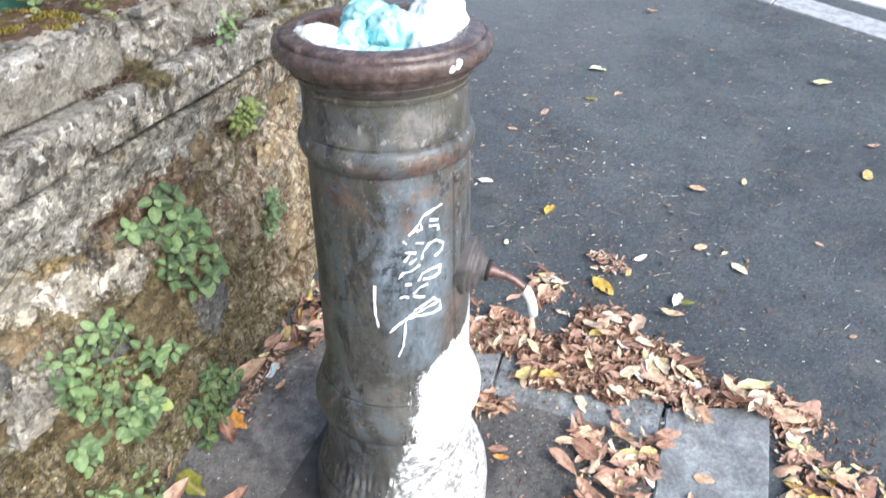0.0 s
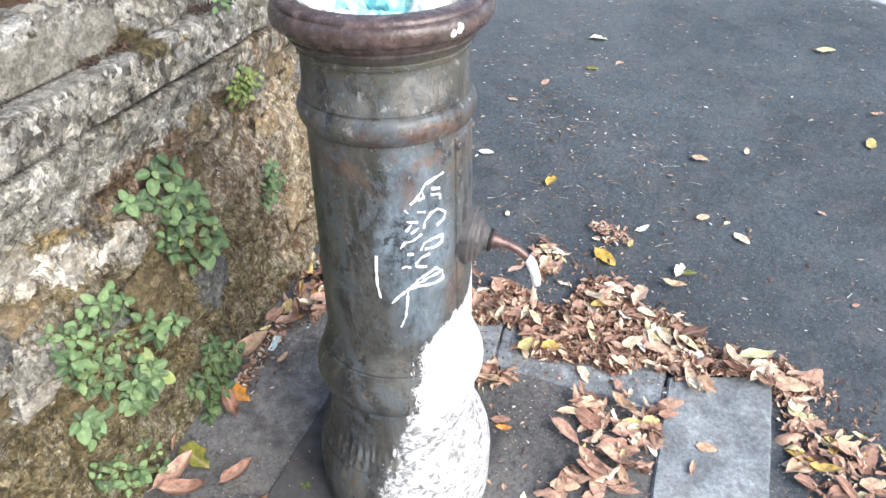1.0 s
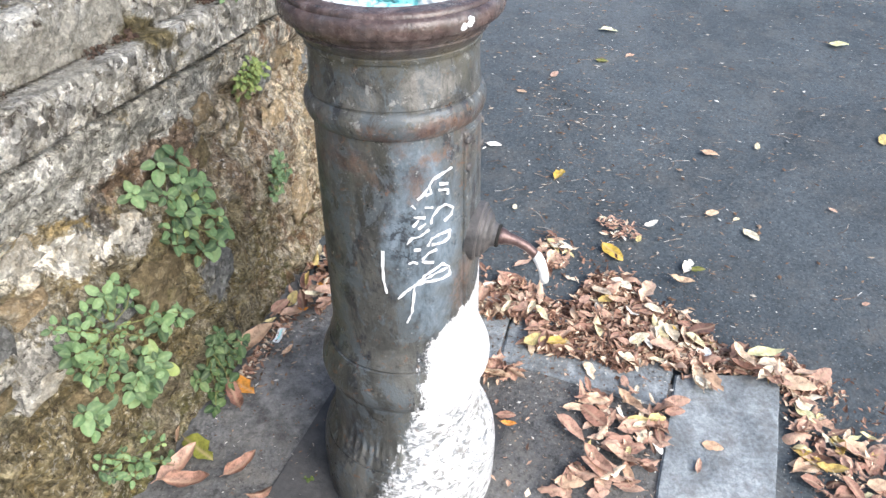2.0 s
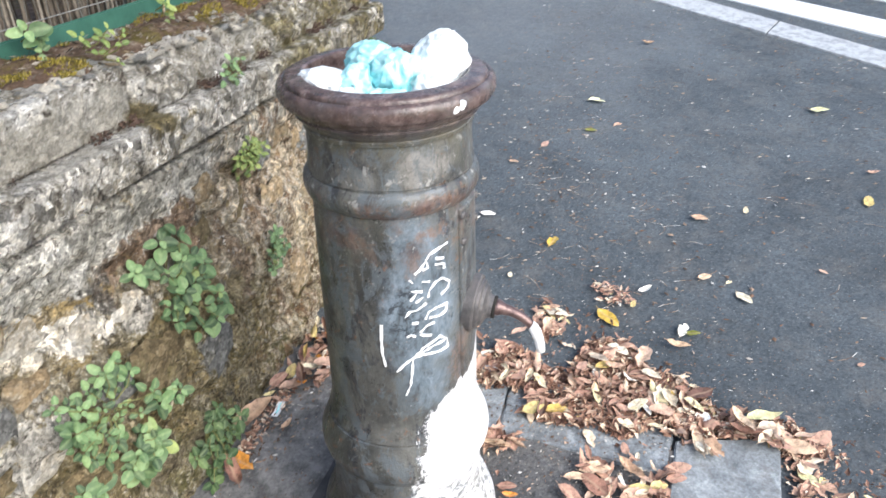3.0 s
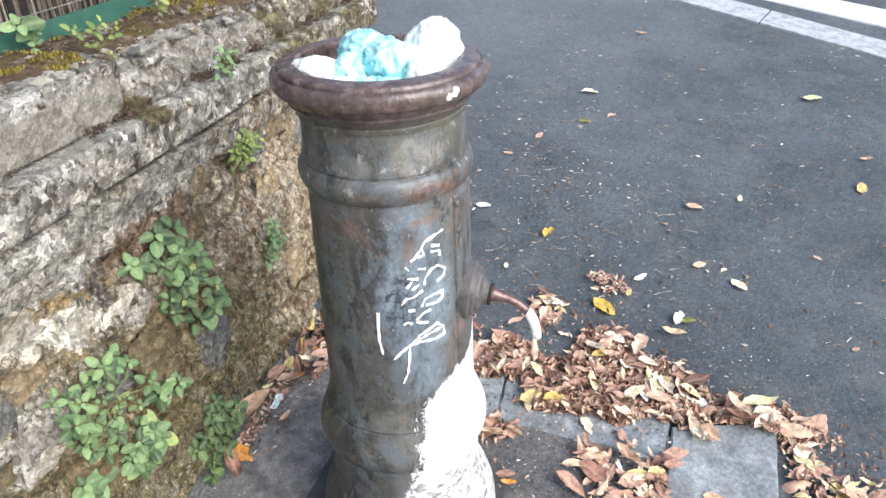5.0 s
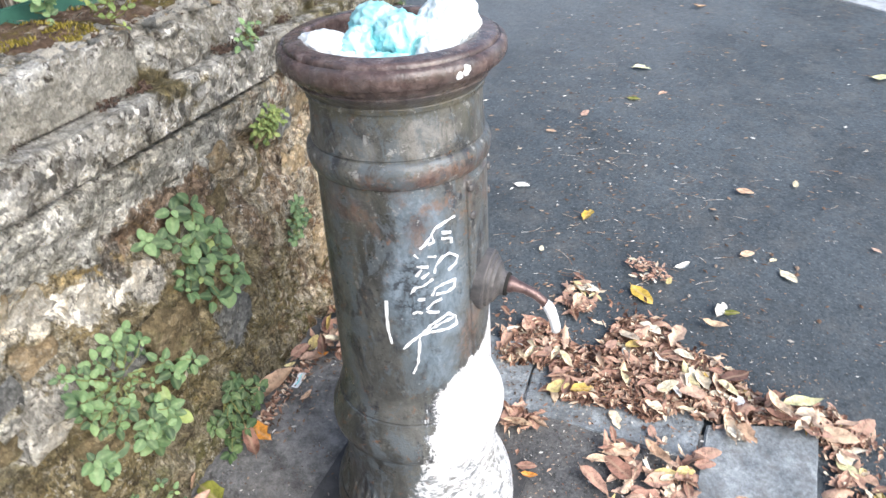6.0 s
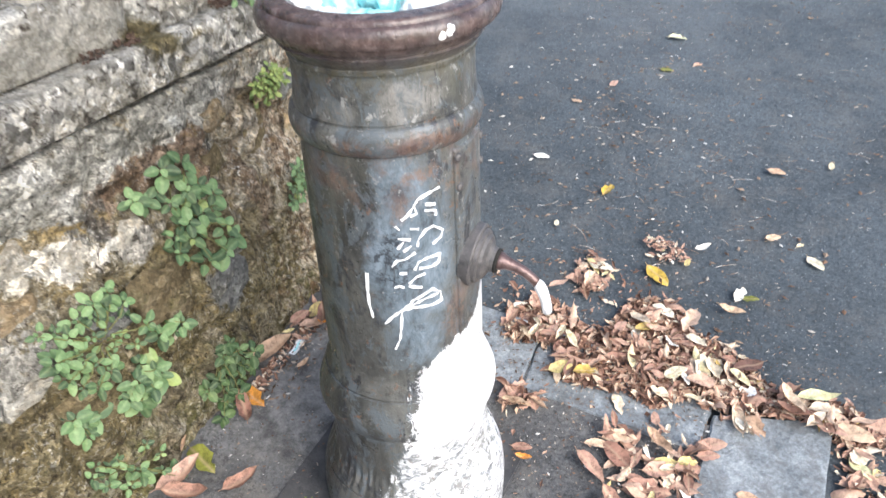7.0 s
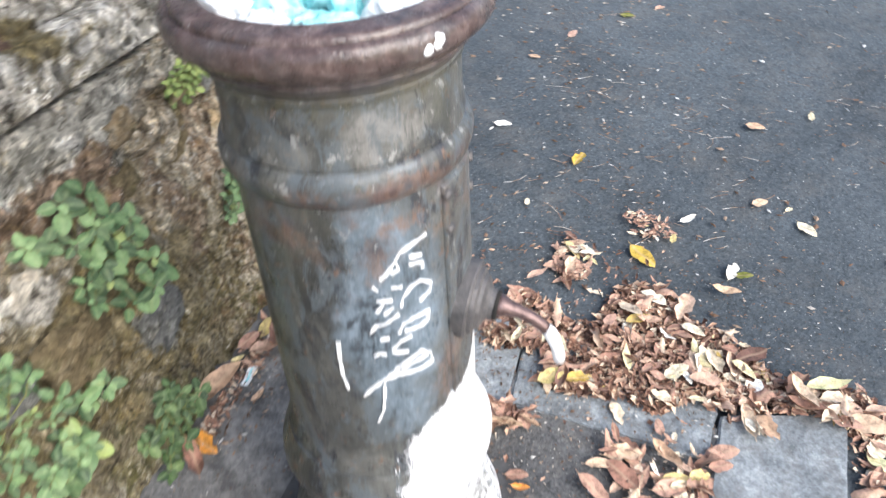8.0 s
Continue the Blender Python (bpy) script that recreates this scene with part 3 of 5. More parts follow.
def prism(corners, top, depth, bevel=0.0):
    """A slab over corners in plan, its top a given height over the street."""
    bm = bmesh.new()
    up = [bm.verts.new((x, y, gz(x, y) + top)) for x, y in corners]
    down = [bm.verts.new((x, y, gz(x, y) - depth)) for x, y in corners]
    bm.faces.new(up)
    bm.faces.new(down[::-1])
    for k in range(len(corners)):
        j = (k + 1) % len(corners)
        bm.faces.new((up[k], down[k], down[j], up[j]))
    bmesh.ops.recalc_face_normals(bm, faces=bm.faces)
    if bevel:
        edges = [e for e in bm.edges if all(v in up for v in e.verts)]
        bmesh.ops.bevel(bm, geom=edges, offset=bevel, segments=3, affect="EDGES")
    return bm


# ---- the street ----
def street():
    xs = sorted({round(v, 3) for v in [*np.linspace(-60, -2, 8), *np.linspace(-1.5, 3.5, 126), *np.linspace(4, 60, 9)]})
    ys = sorted({round(v, 3) for v in [*np.linspace(-60, -2, 8), *np.linspace(-1.5, 4.5, 151), *np.linspace(5, 90, 10)]})
    bm = bmesh.new()
    rows = [[bm.verts.new((x, y, gz(x, y) + 0.006 * fbm(x * 1.3, y * 1.3, 3, 3) - 0.004)) for x in xs] for y in ys]
    for a, b in zip(rows, rows[1:]):
        for k in range(len(xs) - 1):
            bm.faces.new((a[k], a[k + 1], b[k + 1], b[k]))
    tagged(new("road", finish(bm, "road", ROAD)), "dark grey worn asphalt street climbing a gentle hill", "road", kind="structure")


street()


def pavement():
    """The asphalt strip between the wall and the kerb, on which the fountain stands."""
    outline = [(-3.2, -9.0), (-0.62, 0.30), (-0.52, 0.585), (-0.195, 0.465), (0.206, 0.345), (0.63, 0.23), (0.55, -0.04), (-2.39, -9.0)]
    tagged(new("pavement", finish(prism(outline, 0.022, 0.12), "pavement", PAVE, False)), "patched dark asphalt pavement beside the old wall", "pavement", kind="structure")


pavement()


def plinth():
    """The dark damp slab let into the pavement under the fountain, square to the street."""
    a, b = Vector((0.353, 0.936)), Vector((0.936, -0.353))
    corners = [tuple(b * p + a * q) for p, q in ((-0.236, -0.2), (0.165, -0.2), (0.165, 0.2), (-0.236, 0.2))]
    ob = new("plinth", finish(prism(corners, 0.027, 0.1, 0.003), "plinth", DAMP, False))
    tagged(ob, "dark damp stone slab under the fountain's foot", "slab", kind="structure")


plinth()


def kerbs():
    row = tagged(new("kerb"), "grey stone kerb slabs round the pavement's corner", "kerb", kind="structure")

    def slab(corners, top):
        ring = []
        for n, (p, q) in enumerate(zip(corners, corners[1:] + corners[:1])):
            p, q = Vector(p), Vector(q)
            side = Vector((p.y - q.y, q.x - p.x)).normalized()
            count = max(4, int((q - p).length / 0.022))
            for k in range(count):
                c = p.lerp(q, k / count)
                c += side * (0.003 * fbm(c.x * 24, c.y * 24, n, 4) - (0.004 if k == 0 else 0.0))
                ring.append(tuple(c))
        bm = prism(ring, top, 0.15, 0.004)
        for v in bm.verts:
            v.co.z += 0.002 * noise.noise(v.co * 9)
        part("kerb_slab", bm, KERB, row, "", False)

    slab([(-0.215, 0.385), (0.19, 0.27), (0.24, 0.46), (-0.17, 0.585)], 0.026)
    slab([(0.195, 0.269), (0.581, 0.160), (0.616, 0.268), (0.64, 0.335), (0.245, 0.459)], 0.026)
    # the slabs that run along the street, broad and pale
    a, b = Vector((0.622, 0.262)), Vector((0.88, 0.275))
    back = Vector((-0.094, -0.286)).normalized()
    long = (0.72, 0.66, 0.7, 0.68, 0.7, 0.71, 0.69, 0.7, 0.66, 0.72, 0.7, 0.69, 0.7)
    at = 0.0
    for size in long:
        p = [b + back * at, b + back * (at + size - 0.008), a + back * (at + size - 0.008), a + back * at]
        slab([tuple(v) for v in p], 0.031)
        at += size


kerbs()


def markings():
    edging = [((1.093, 3.334), (2.203, 2.445)), ((1.2, 3.515), (2.336, 2.605))]

    def strip(name, near, far, label, split, material=PAINT):
        thing_ = tagged(new(name), label, "road marking", kind="structure")
        n0, n1, f0, f1 = (Vector(p) for p in (*near, *far))
        for s0, s1 in split:
            corners = [n0.lerp(n1, s0), n0.lerp(n1, s1), f0.lerp(f1, s1), f0.lerp(f1, s0)]
            part("strip", prism([tuple(c) for c in corners], 0.006, 0.03, 0.002), material, thing_, "", False)

    strip("edge_line", edging[0], edging[1], "worn white painted line along the carriageway", ((-8.0, -1.21), (-1.2, -0.35), (-0.345, 0.545), (0.552, 1.6), (1.606, 2.6), (2.61, 9.0)), PAINT_OLD)
    strip("crossing_stripe", ((1.53, 3.384), (2.395, 2.825)), ((1.872, 3.424), (2.517, 3.05)), "broad bright white painted stripe on the asphalt", ((-1.5, 3.0),))
    strip("crossing_stripe", ((2.36, 3.52), (3.0, 3.15)), ((2.7, 3.6), (3.3, 3.25)), "broad bright white painted stripe on the asphalt", ((-1.5, 2.5),))


markings()

# ---- the old wall ----
ALONG, OUT = Vector((0.29610, 0.95516, 0.0)), Vector((0.95516, -0.29610, 0.0))
FACE = -0.48235
U_END = 1.08


def on_wall(u, z, out=0.0):
    return ALONG * u + OUT * (FACE + out) + Vector((0, 0, z))


def wall_out(u, z):
    """How far the rough face stands out at a place."""
    lean = np.interp(z, (0.0, 0.25, 0.42, 0.54, 0.62, 0.71, 0.760, 0.797, 0.803, 0.814), (0.005, 0.01, 0.03, 0.022, -0.008, 0.002, 0.018, 0.024, -0.035, -0.06))
    lumps = 0.022 * fbm(u * 5.5, z * 5.5, 4, 4) + 0.012 * noise.noise((u * 22, z * 22, 1)) + 0.009 * fbm(u * 50, z * 50, 2, 3)
    warp = 0.05 * noise.noise((u * 9, z * 9, 8))
    cell = noise.voronoi((u * 6.0 + warp * 6, z * 8.0 - warp * 6, 5.0))[0]
    joint = -0.02 * max(0.0, 1 - (cell[1] - cell[0]) * 4)
    calm = 1 - 0.7 * min(1.0, max(0.0, (z - 0.70) / 0.06))
    return float(lean) + calm * (lumps + joint)


def wall():
    us = [-9.5, -7.5, -6, -4.5, -3.5, -2.6, -1.9, -1.4, -1.05] + [round(v, 4) for v in np.arange(-0.8, U_END + 0.001, 0.0065)]
    zs = [round(v, 4) for v in np.arange(-0.06, 0.826, 0.0065)]
    bm = bmesh.new()
    rows = []
    for z in zs:
        low = []
        for u in us:
            ground = gz(*(ALONG * u + OUT * FACE).xy) - 0.08
            zz = z if u > -0.9 else ground + (z + 0.06) / 0.886 * (0.826 - ground)
            round_off = 0.05 * max(0.0, (u - U_END + 0.07) / 0.07) ** 2
            low.append(bm.verts.new(on_wall(u, zz, wall_out(u, zz) - round_off)))
        rows.append(low)
    for a, b in zip(rows, rows[1:]):
        for k in range(len(us) - 1):
            bm.faces.new((a[k], a[k + 1], b[k + 1], b[k]))
    # the end, the top and the back close the body
    def post(u, out, z):
        return bm.verts.new(on_wall(u, z, out))
    back = -0.34
    steps = 18
    last = [r[-1] for r in rows[::6]] + [rows[-1][-1]]
    prev = last
    for k in range(1, steps + 1):
        o = back * k / steps
        ring = [bm.verts.new(on_wall(U_END + 0.02 * noise.noise((o * 20, v.co.z * 12, 7)), v.co.z, o - 0.04)) for v in last]
        for j in range(len(last) - 1):
            bm.faces.new((prev[j], ring[j], ring[j + 1], prev[j + 1]))
        prev = ring
    body = new("wall_west", finish(bm, "wall_west", WALL))
    tagged(body, "old rubble stone retaining wall, mortared, mossy and stained brown", "wall", kind="structure")
    return body


WALL_BODY = wall()


def stone_mesh(w, h, depth, seed):
    """A rough stone face: a jagged outline that rises to a lumpy front, bedded in the mortar."""
    rnd = random.Random(seed)
    bm = bmesh.new()
    sides = 14
    lumps = [rnd.uniform(0.62, 1.2) for _ in range(sides)]
    rings = []
    for s, d in ((1.0, -1.6), (0.93, 0.2), (0.6, 0.8)):
        ring = []
        for k in range(sides):
            a = 2 * math.pi * k / sides
            c, q = math.cos(a), math.sin(a)
            k2 = 1 / max(abs(c), abs(q)) ** 0.6
            ring.append(bm.verts.new((0.5 * w * s * c * k2 * lumps[k], 0.5 * h * s * q * k2 * lumps[k], depth * (d + rnd.uniform(-0.5, 0.5)))))
        rings.append(ring)
    for a, b in zip(rings, rings[1:]):
        for k in range(sides):
            bm.faces.new((a[k], a[(k + 1) % sides], b[(k + 1) % sides], b[k]))
    mid = bm.verts.new((0, 0, depth))
    for k in range(sides):
        bm.faces.new((rings[-1][k], rings[-1][(k + 1) % sides], mid))
    return bm


def wall_stones():
    # place along the wall, height, width, height of the stone, kind, turn
    main = [
        (0.08, 0.35, 0.12, 0.13, "grey", 0), (-0.31, 0.637, 0.10, 0.07, "pale", 25),
        (-0.345, 0.57, 0.08, 0.06, "buff", 0), (-0.218, 0.60, 0.09, 0.06, "pale", 20), (-0.375, 0.47, 0.14, 0.07, "pale", 15),
        (0.26, 0.58, 0.11, 0.16, "earth", 0), (0.40, 0.56, 0.10, 0.13, "buff", 0), (0.45, 0.33, 0.11, 0.15, "buff", 5),
        (0.56, 0.50, 0.10, 0.14, "buff", 0), (-0.125, 0.59, 0.10, 0.05, "pale", 18), 
        (-0.10, 0.45, 0.16, 0.13, "earth", 0), (-0.30, 0.34, 0.15, 0.12, "earth", 5),
    ]
    kinds = ["earth", "brown", "buff", "grey", "earth"]
    rnd = random.Random(11)
    taken = [(u, z, max(w, h)) for u, z, w, h, *_ in main] + [(0.0, 0.68, 0.22), (-0.14, 0.66, 0.12), (0.204, 0.5, 0.1)]
    for _ in range(900):
        u, z = rnd.uniform(-0.85, 1.02), rnd.uniform(0.02, 0.72)
        if z < 0.46 or (u > 0.1 and z < 0.5):
            continue
        w, h = rnd.uniform(0.05, 0.12), rnd.uniform(0.04, 0.09)
        if all(math.hypot(u - a, z - b) > 0.46 * (s + max(w, h)) for a, b, s in taken) and len(taken) < 62:
            taken.append((u, z, max(w, h)))
            pale = 0.68 < z
            main.append((u, z, w, h, rnd.choice(["buff", "grey", "buff"]) if pale else rnd.choice(kinds), rnd.uniform(-20, 30)))
    for k, (u, z, w, h, kind, turn) in enumerate(main):
        bm = stone_mesh(w, h, 0.0035 + 0.002 * (k % 3), k)
        ob = part("stone", bm, STONES[kind], WALL_BODY)
        place = on_wall(u, z, wall_out(u, z) + 0.003)
        axes = Matrix((ALONG, Vector((0, 0, 1)), OUT)).transposed().to_4x4()
        ob.matrix_world = Matrix.Translation(place) @ axes @ pose(0, 0, 0, 0, 0, turn)


def coping():
    """Two courses: a coarse band that overhangs the wall, and worn blocks over it."""
    top = tagged(new("coping"), "weathered stone coping with a coarse lower band, lichened", "coping", kind="structure")

    def block(u0, u1, profile, seed, rough):
        """profile: (out, height) round the block's section, from the back below to the back above."""
        bm = bmesh.new()
        fine = []
        for (o0, z0), (o1, z1) in zip(profile, profile[1:]):
            count = max(1, int(math.hypot(o1 - o0, z1 - z0) / 0.008))
            fine += [(o0 + (o1 - o0) * k / count, z0 + (z1 - z0) * k / count) for k in range(count)]
        fine.append(profile[-1])
        steps = max(2, int((u1 - u0) / 0.008)) if u1 > -0.9 else 14
        rows = []
        for k in range(steps + 1):
            u = u0 + (u1 - u0) * k / steps
            end = min(u - u0, u1 - u)
            pinch = 0.012 * max(0.0, 1 - end / 0.02)
            row = []
            for o, z in fine:
                push = rough * (fbm(u * 9, o * 9 + seed, z * 9, 5) + 1.1 * fbm(u * 42, o * 42 + seed, z * 42, 3))
                row.append(bm.verts.new(on_wall(u, z + 0.6 * push, o + push - pinch)))
            rows.append(row)
        for a, b in zip(rows, rows[1:]):
            for k in range(len(fine) - 1):
                bm.faces.new((a[k], b[k], b[k + 1], a[k + 1]))
        bm.faces.new(rows[0])
        bm.faces.new(rows[-1][::-1])
        bmesh.ops.recalc_face_normals(bm, faces=bm.faces)
        part("coping_stone", bm, COPING, top)

    band = [(-0.30, 0.822), (0.033, 0.815), (0.039, 0.818), (0.042, 0.880), (0.036, 0.891), (-0.30, 0.897)]
    for s, (u0, u1) in enumerate(((-9.5, -4.0), (-3.995, -1.6), (-1.595, -0.42), (-0.417, 0.36), (0.363, U_END - 0.01))):
        block(u0, u1, band, s * 3.7, 0.005)
    face = [(-0.22, 0.887), (-0.026, 0.889), (-0.018, 0.893), (-0.004, 0.895), (0.002, 0.984), (-0.002, 0.990), (-0.22, 0.993)]
    worn = [(-0.22, 0.889), (-0.006, 0.889), (-0.002, 0.91), (-0.012, 0.955), (-0.04, 0.985), (-0.22, 0.996)]
    for s, (u0, u1, p, r) in enumerate(((-9.5, -4.2, face, 0.006), (-4.195, -1.3, face, 0.006), (-1.295, -0.46, face, 0.006), (-0.455, 0.02, face, 0.005), (0.024, 0.33, worn, 0.013), (0.333, 0.72, worn, 0.016), (0.724, U_END - 0.02, worn, 0.016))):
        block(u0, u1, p, 20 + s * 2.9, r)
    # dark dirt and moss lodged on the ledge between the courses
    rnd = random.Random(31)
    verts, faces = [], []
    for _ in range(5200):
        u = rnd.uniform(-0.8, 1.0)
        thick = fbm(u * 17, 1.7, 9, 4) - 0.02
        if thick < 0 or rnd.random() > 0.15 + 1.6 * thick:
            continue
        o = -0.012 + rnd.random() ** 1.5 * (0.010 + 0.045 * thick)
        p = on_wall(u, 0.893 + (0.008 if o < 0 else 0.002) * rnd.random() + max(0.0, -o) * 0.4, o)
        m = pose(0, 0, 0, rnd.uniform(0, 360), rnd.uniform(0, 360), rnd.uniform(0, 360)).to_3x3()
        s = rnd.uniform(0.002, 0.005)
        n = len(verts)
        for c in ((-1, 0, 0), (0.5, 0.8, 0), (0.5, -0.8, 0), (0, 0, 1)):
            verts.append(p + m @ (Vector(c) * s))
        faces += [(n, n + 1, n + 3), (n + 1, n + 2, n + 3), (n + 2, n, n + 3), (n, n + 2, n + 1)]
    mesh = bpy.data.meshes.new("ledge_dirt")
    mesh.from_pydata(verts, [], faces)
    mesh.materials.append(DIRT)
    tagged(new("ledge_dirt", mesh), "dark dirt and moss lodged on the coping ledge", "dirt", kind="stuff")


coping()


def wall_top():
    """Soil, moss and litter on the wall, and the bank behind the fence."""
    us = [-9.5, -6, -4.5, -2.5, -1.4] + [round(v, 3) for v in np.arange(-0.9, U_END - 0.02, 0.016)]
    outs = [round(v, 3) for v in np.arange(-0.035, -0.30, -0.011)] + [-0.45, -1.0, -2.5]
    bm = bmesh.new()
    rows = []
    for u in us:
        rows.append([bm.verts.new(on_wall(u, 0.972 + 0.027 * min(1, -o / 0.085) + 0.014 * fbm(u * 8, o * 8, 6, 5) + 0.007 * noise.noise((u * 50, o * 50, 3)), o)) for o in outs])
    for a, b in zip(rows, rows[1:]):
        for k in range(len(outs) - 1):
            bm.faces.new((a[k], a[k + 1], b[k + 1], b[k]))
    # plain sides down to the street
    rim = [r[-1] for r in rows]
    for run in (rows[-1], rim[::-1], rows[0][::-1]):
        feet = [bm.verts.new((v.co.x, v.co.y, min(gz(v.co.x, v.co.y) - 0.1, v.co.z - 0.2))) for v in run]
        for k in range(len(run) - 1):
            bm.faces.new((run[k], run[k + 1], feet[k + 1], feet[k]))
    bmesh.ops.recalc_face_normals(bm, faces=bm.faces)
    tagged(new("bank", finish(bm, "bank", SOIL)), "dark soil and golden moss on top of the wall", "ground", kind="structure")
    # moss as countless short tufts
    rnd = random.Random(5)
    verts, faces = [], []
    for _ in range(16000):
        u, o = rnd.uniform(-0.7, 0.95), rnd.uniform(-0.19, -0.045)
        if fbm(u * 6, o * 9, 2, 3) < 0.17:
            continue
        p = on_wall(u, 0.972 + 0.027 * min(1, -o / 0.085) + 0.014 * fbm(u * 8, o * 8, 6, 5), o)
        a, s = rnd.uniform(0, 6.28), rnd.uniform(0.0025, 0.006)
        lean = Vector((rnd.uniform(-1, 1), rnd.uniform(-1, 1), 0)) * s * 0.8
        e = Vector((math.cos(a), math.sin(a), 0)) * s * 0.45
        k = len(verts)
        verts += [p - e, p + e, p + lean + Vector((0, 0, s * 1.3)), p + Vector((-e.y, e.x, 0))]
        faces += [(k, k + 1, k + 2), (k + 1, k + 3, k + 2), (k + 3, k, k + 2)]
    mesh = bpy.data.meshes.new("moss")
    mesh.from_pydata(verts, [], faces)
    mesh.materials.append(MOSS)
    tagged(new("moss", mesh), "tufts of golden brown moss on the coping", "moss", kind="stuff")


    verts, faces = [], []
    for _ in range(2200):
        u, o = rnd.uniform(-0.7, 0.95), rnd.uniform(-0.2, -0.03)
        p = on_wall(u, 0.978 + 0.027 * min(1, -o / 0.085) + 0.014 * fbm(u * 8, o * 8, 6, 5), o)
        m = pose(0, 0, 0, rnd.gauss(0, 20), rnd.gauss(0, 20), rnd.uniform(0, 360)).to_3x3()
        s = 0.002 + 0.008 * rnd.random() ** 2
        q = rnd.uniform(0.06, 0.35)
        n = len(verts)
        for c in ((-1, 0, 0), (0, q, 0.1), (1, 0, 0.1), (0, -q, 0.1), (0, 0, 0.25)):
            verts.append(p + m @ (Vector(c) * s))
        faces += [(n, n + 3, n + 4), (n + 3, n + 2, n + 4), (n + 2, n + 1, n + 4), (n + 1, n, n + 4)]
    mesh = bpy.data.meshes.new("dry_litter")
    mesh.from_pydata(verts, [], faces)
    mesh.materials.append(REED)
    tagged(new("dry_litter", mesh), "dry twigs and leaf bits on the mossy wall top", "debris", kind="stuff")


wall_top()


def fence():
    """A green rail with wire netting over it, and a screen of dry reeds behind."""
    whole = thing("fence", "green metal rail fence with galvanised wire netting on the wall", "fence")
    out0 = -0.181

    def bar(name, u0, u1, z0, z1, o0, o1, material):
        bm = bmesh.new()
        bmesh.ops.create_cube(bm, size=1.0)
        for v in bm.verts:
            v.co = on_wall(u0 if v.co.x < 0 else u1, z0 if v.co.z < 0 else z1, o0 if v.co.y < 0 else o1)
        bmesh.ops.recalc_face_normals(bm, faces=bm.faces)
        bmesh.ops.bevel(bm, geom=bm.edges[:], offset=0.003, segments=2, affect="EDGES")
        return part(name, bm, material, whole, "", False)

    bar("bottom_rail", -9.4, 1.02, 0.994, 1.034, out0 - 0.008, out0, GREEN)
    bar("top_rail", -9.4, 1.02, 1.86, 1.9, out0 - 0.008, out0, GREEN)
    for u in (-9.38, -7.9, -6.4, -4.9, -3.4, -1.9, -0.46, 0.98):
        bar("post", u, u + 0.035, 0.97, 1.9, out0 - 0.072, out0 - 0.034, GREEN)
    bm = bmesh.new()
    for k in range(425):
        u = -9.38 + k * 0.0245
        tube(bm, [on_wall(u + 0.004 * math.sin(j * 2.4 + k * 3.14), 1.03 + j * 0.083, out0 - 0.015) for j in range(11)], 0.0011, 4, False)
    for k in range(17):
        z = 1.048 + k * 0.05
        tube(bm, [on_wall(-9.4 + j * 1.04, z, out0 - 0.0138) for j in range(11)], 0.0011, 4, False)
    part("wire_netting", bm, WIRE, whole, "thin galvanised wire netting")
    rnd = random.Random(8)
    bm = bmesh.new()
    for k in range(1760):
        u = -9.4 + k * 0.0059 + rnd.uniform(-0.003, 0.003)
        o = out0 - 0.085 - rnd.uniform(0, 0.03)
        r = rnd.uniform(0.0025, 0.0055)
        tilt = rnd.uniform(-0.02, 0.02)
        tube(bm, [on_wall(u, 0.99, o), on_wall(u + tilt * 0.5, 1.4, o + rnd.uniform(-0.01, 0.01)), on_wall(u + tilt, 1.84 + rnd.uniform(0, 0.05), o)], r, 5, False)
    tagged(new("reed_screen", finish(bm, "reed_screen", REED)), "screen of dry brown reeds behind the wire fence", "reed screen", kind="stuff")


fence()

# ---- the drinking fountain ----
SPOUT_TURN = -14.0


